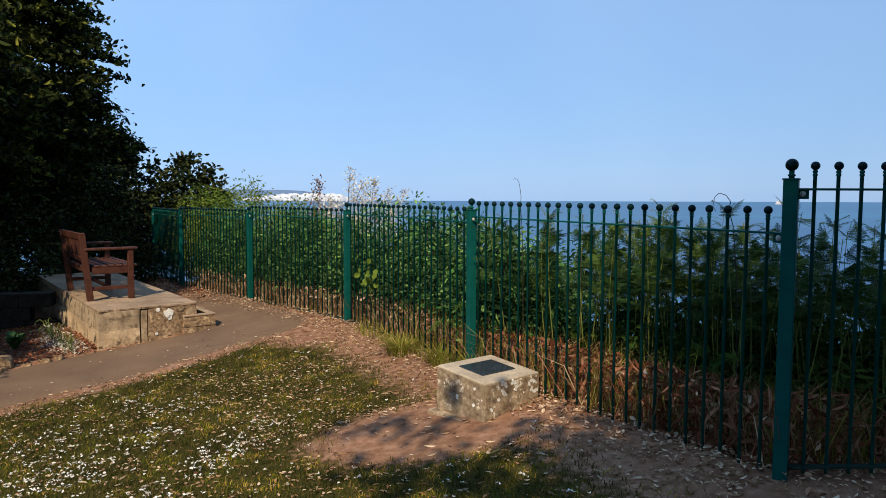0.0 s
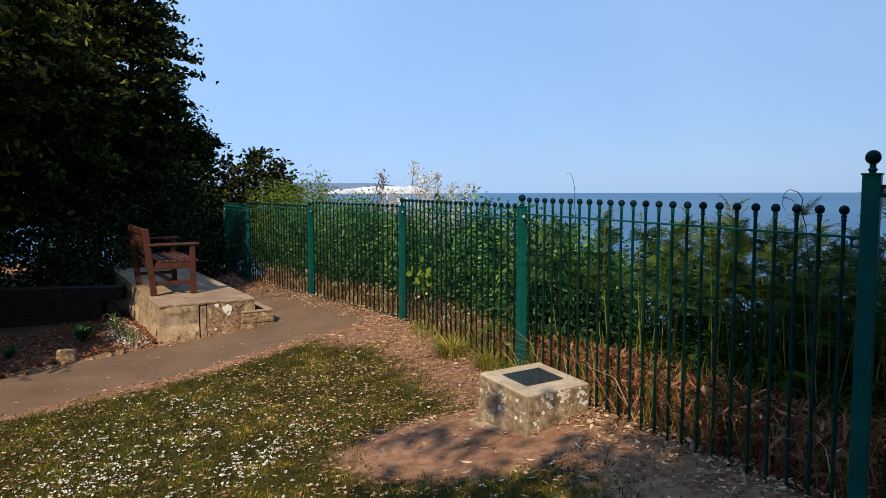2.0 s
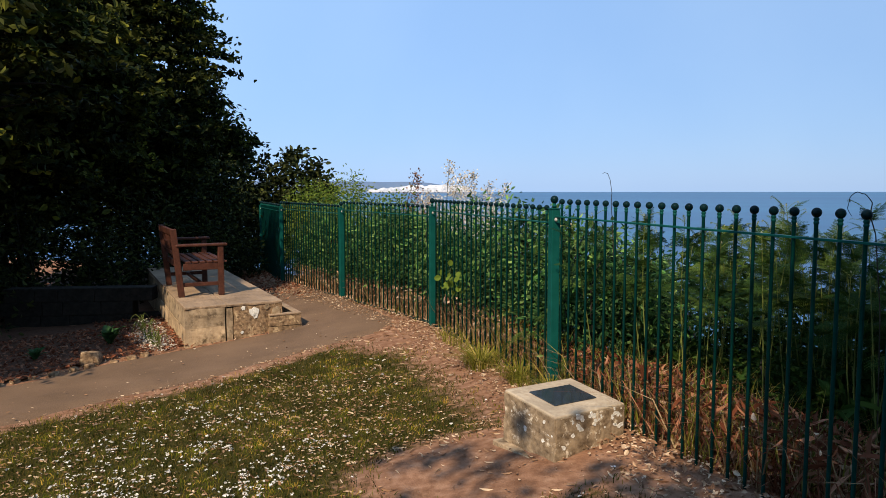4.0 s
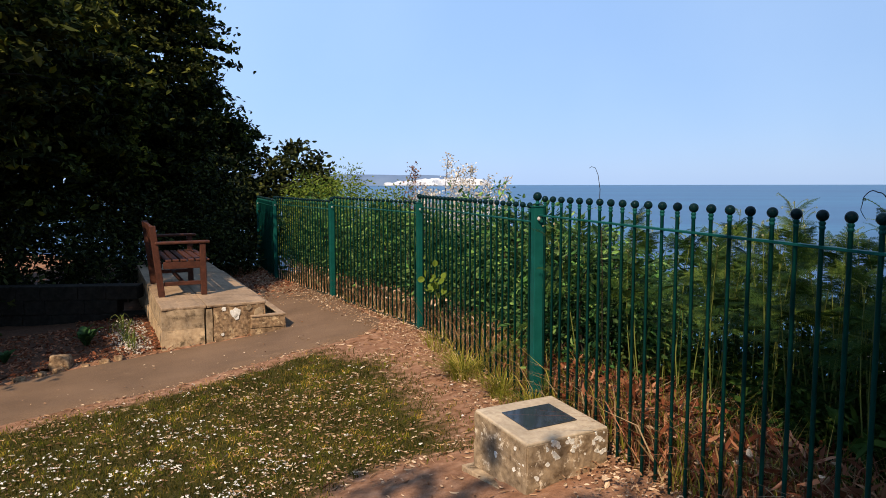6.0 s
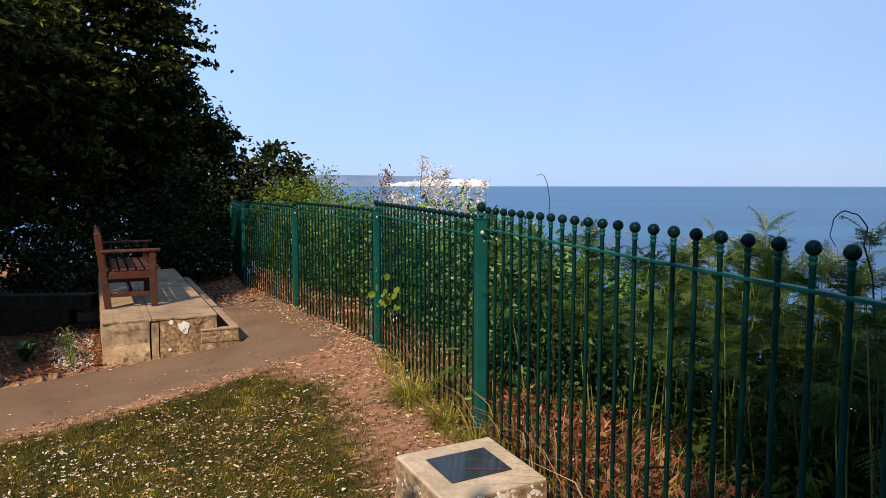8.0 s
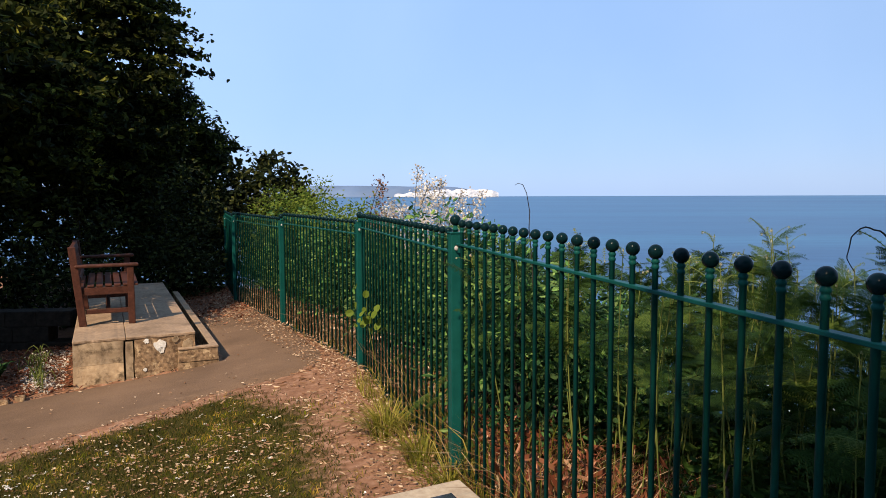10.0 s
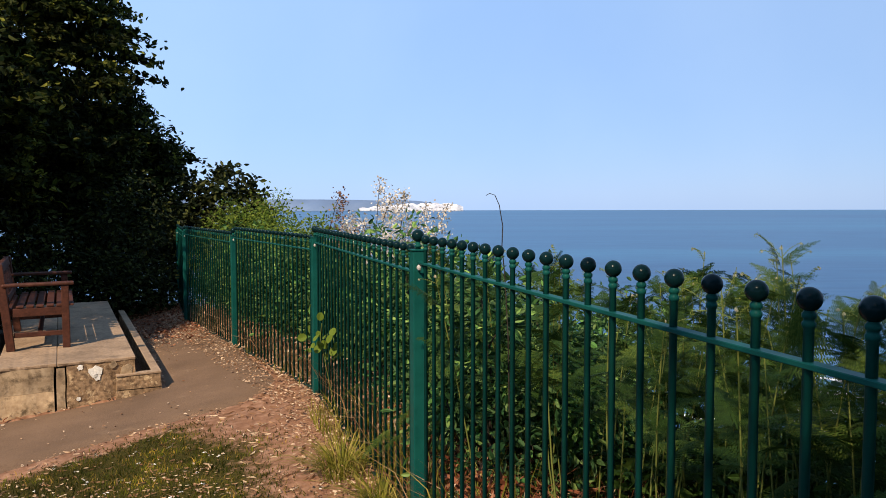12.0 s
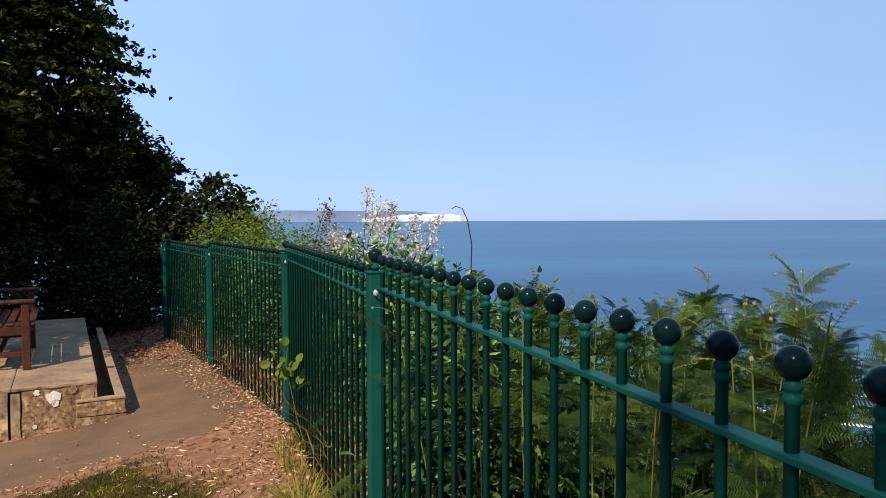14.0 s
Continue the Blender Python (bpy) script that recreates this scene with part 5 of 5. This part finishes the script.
def stone(x, y, sx, sy, sz, turn, seed, name="edging_stone", label="rough buff edging stone of the planting bed", mat=None):
    bm = bmesh.new()
    box(bm, -sx / 2, sx / 2, -sy / 2, sy / 2, -0.04, sz)
    bmesh.ops.subdivide_edges(bm, edges=bm.edges[:], cuts=3, use_grid_fill=True)
    for v in bm.verts:
        v.co += Vector((noise.noise(v.co * 11 + Vector((seed, 0, 0))), noise.noise(v.co * 11 + Vector((0, seed, 0))), noise.noise(v.co * 11 + Vector((0, 0, seed))))) * min(sx, sz) * 0.22
    ob = put(name, bm_mesh(name, bm, mat or M_STONE_DARK, True), None, pose(x, y, gz(x, y) - 0.005, 0, 0, turn))
    return tagged(ob, label, "stone", "edging stones")


stone(-4.36, 2.06, 0.17, 0.12, 0.13, 20, 1)
g = np.random.default_rng(391)
for i in range(14):
    t = (i + g.random() * 0.6) / 14
    x, y = -5.35 + t * 1.55, 0.55 + t * 1.85
    stone(x - 0.06, y + 0.04, g.uniform(0.05, 0.10), g.uniform(0.04, 0.07), g.uniform(0.02, 0.045), g.uniform(0, 90), 10 + i)


def bed_chance(x, y):
    return np.where((x > -6.6) & (x < -3.5) & (y > 0.9) & ~inside(x, y, PATH_POLY) & (dist_poly(x, y, PATH_POLY) < 2.2), 0.85, 0.0)


bx, by = np.meshgrid(np.linspace(-9.5, -3.3, 50), np.linspace(0.4, 9.5, 60))
bz = level_at(bx, by) + 0.016 + 0.02 * np.array([noise.noise((a * 3, c * 3, 21)) for a, c in zip(bx.ravel(), by.ravel())]).reshape(bx.shape)
cut = inside(bx, by, PATH_POLY) | (edge_of(bx, by)[0] < 0.25) | ((bx > -4.4) & (by > 4.4) & (by < 5.75)) | (by < 1.0 + (bx + 4.6) * 1.25) | (dist_poly(bx, by, PATH_POLY) < 0.06)
ix = np.arange(bx.size).reshape(bx.shape)
quads = np.stack([ix[:-1, :-1], ix[:-1, 1:], ix[1:, 1:], ix[1:, :-1]], -1).reshape(-1, 4)
quads = quads[~cut.ravel()[quads].any(1)]
tagged(put("planting_bed", mesh_of("planting_bed", np.stack([bx, by, bz], -1).reshape(-1, 3), quads.tolist(), M_SOIL, True)), "dark brown soil of the shaded planting bed", "soil", kind="structure")
p = scatter(7000, -6.4, -3.5, 0.8, 4.6, bed_chance, 395)
g = np.random.default_rng(396)
p[:, 2] += g.uniform(0.026, 0.05, len(p))
v, f = leaves(p, g.uniform(0.02, 0.06, len(p)), 0.5, 0.0, 0.7, 397)
tagged(put("bed_litter", mesh_of("bed_litter", v, f, M_RUST)), "brown leaf litter covering the planting bed", "leaves", kind="stuff")
# pale petals fallen beside the plinth, and red leaves drifted at the path's end
g = np.random.default_rng(401)
t, off = g.random(420), np.abs(g.normal(size=420)) * 0.16 + 0.05
q = np.stack([-3.66 - 0.493 * t * 1.9 - 0.87 * off, 2.62 + 0.87 * t * 1.9 - 0.493 * off], 1)
q = np.concatenate([q, surface_at(q[:, 0], q[:, 1])[:, None] + g.uniform(0.03, 0.06, 420)[:, None]], 1)
v, f = leaves(q, g.uniform(0.012, 0.04, 420), 0.5, 0.0, 0.7, 402)
tagged(put("fallen_petals", mesh_of("fallen_petals", v, f, M_BLOSSOM)), "pale petals and dry leaves fallen beside the plinth", "petals", kind="stuff")


def drift_chance(x, y):
    return np.where(edge_of(x, y)[0] > 0.02, np.clip((y - 4.9) * 0.7, 0, 1) * 0.9, 0.0)


p = scatter(5200, -5.2, -2.2, 4.6, 8.6, drift_chance, 403)
p[:, 2] += g.uniform(0.03, 0.06, len(p))
v, f = leaves(p, g.uniform(0.02, 0.055, len(p)), 0.5, 0.0, 0.75, 404)
tagged(put("leaf_drift", mesh_of("leaf_drift", v, f, M_RUST)), "red-brown dead leaves drifted over the path end", "leaves", kind="stuff")

# low stone wall behind the bed: courses of rough blocks
wall = tagged(new("garden_wall"), "low rough stone wall behind the bed, coloured dark for shade", "wall")
wall.matrix_basis = pose(-6.75, 4.42, gz(-5.8, 4.6) - 0.05, 0, 0, 9)
g = np.random.default_rng(398)
for row in range(3):
    x = -0.15 * (row % 2)
    while x < 1.62:
        L = g.uniform(0.25, 0.5)
        bm = bmesh.new()
        box(bm, 0, L - 0.005, -0.13, 0.13, 0.0, 0.182, 0.010)
        for v in bm.verts:
            v.co.y += 0.012 * noise.noise(v.co * 6 + Vector((x * 5, row, 0)))
        put("stone", bm_mesh("stone", bm, M_WALL_SHADE), wall, pose(x, 0, row * 0.185))
        x += L

# ---- surf far below ----
for i in range(4):
    a0, a1 = 0.30 + 0.05 * i, 0.72 - 0.03 * i
    r = 128 + i * 13
    v, faces = [], []
    for j in range(40):
        a = a0 + (a1 - a0) * j / 39
        w = 1.6 * (0.3 + abs(noise.noise((j * 0.35, i * 3, 0)))) + 0.2
        q = r + 6 * noise.noise((j * 0.12, i, 4))
        v += [(math.sin(a) * (q - w), math.cos(a) * (q - w), SEA_Z + 0.1), (math.sin(a) * (q + w), math.cos(a) * (q + w), SEA_Z + 0.1)]
    faces = [(2 * j, 2 * j + 1, 2 * j + 3, 2 * j + 2) for j in range(39)]
    tagged(put("surf", mesh_of("surf", v, faces, M_FOAM)), "thin white line of breaking surf on the sea", "surf", kind="structure")


# ---- far ship ----
ship = tagged(new("ship"), "small white ship far out on the horizon", "ship")
ship.matrix_basis = pose(math.sin(radians(32.6)) * 3800, math.cos(radians(32.6)) * 3800, SEA_Z, 0, 0, 12)
M_HULL = rough_mat("white_ship_paint", (0.62, 0.62, 0.62), (0.72, 0.72, 0.72), 0.3, 0.05, 0.6, 0.01)
bm = bmesh.new()
box(bm, -32, 32, -5, 5, -1, 6)
for v in bm.verts:
    if v.co.x > 0:
        v.co.x += 5 if v.co.z > 0 else -3
        v.co.y *= 0.25
put("hull", bm_mesh("hull", bm, M_HULL), ship)
bm = bmesh.new()
box(bm, -28, -6, -4, 4, 6, 15, 0.5)
put("superstructure", bm_mesh("superstructure", bm, M_HULL), ship)
bm = bmesh.new()
lathe(bm, [(1.6, 15), (1.6, 20), (1.4, 21)], 10)
put("funnel", bm_mesh("funnel", bm, M_HULL), ship, pose(-18, 0, 0))
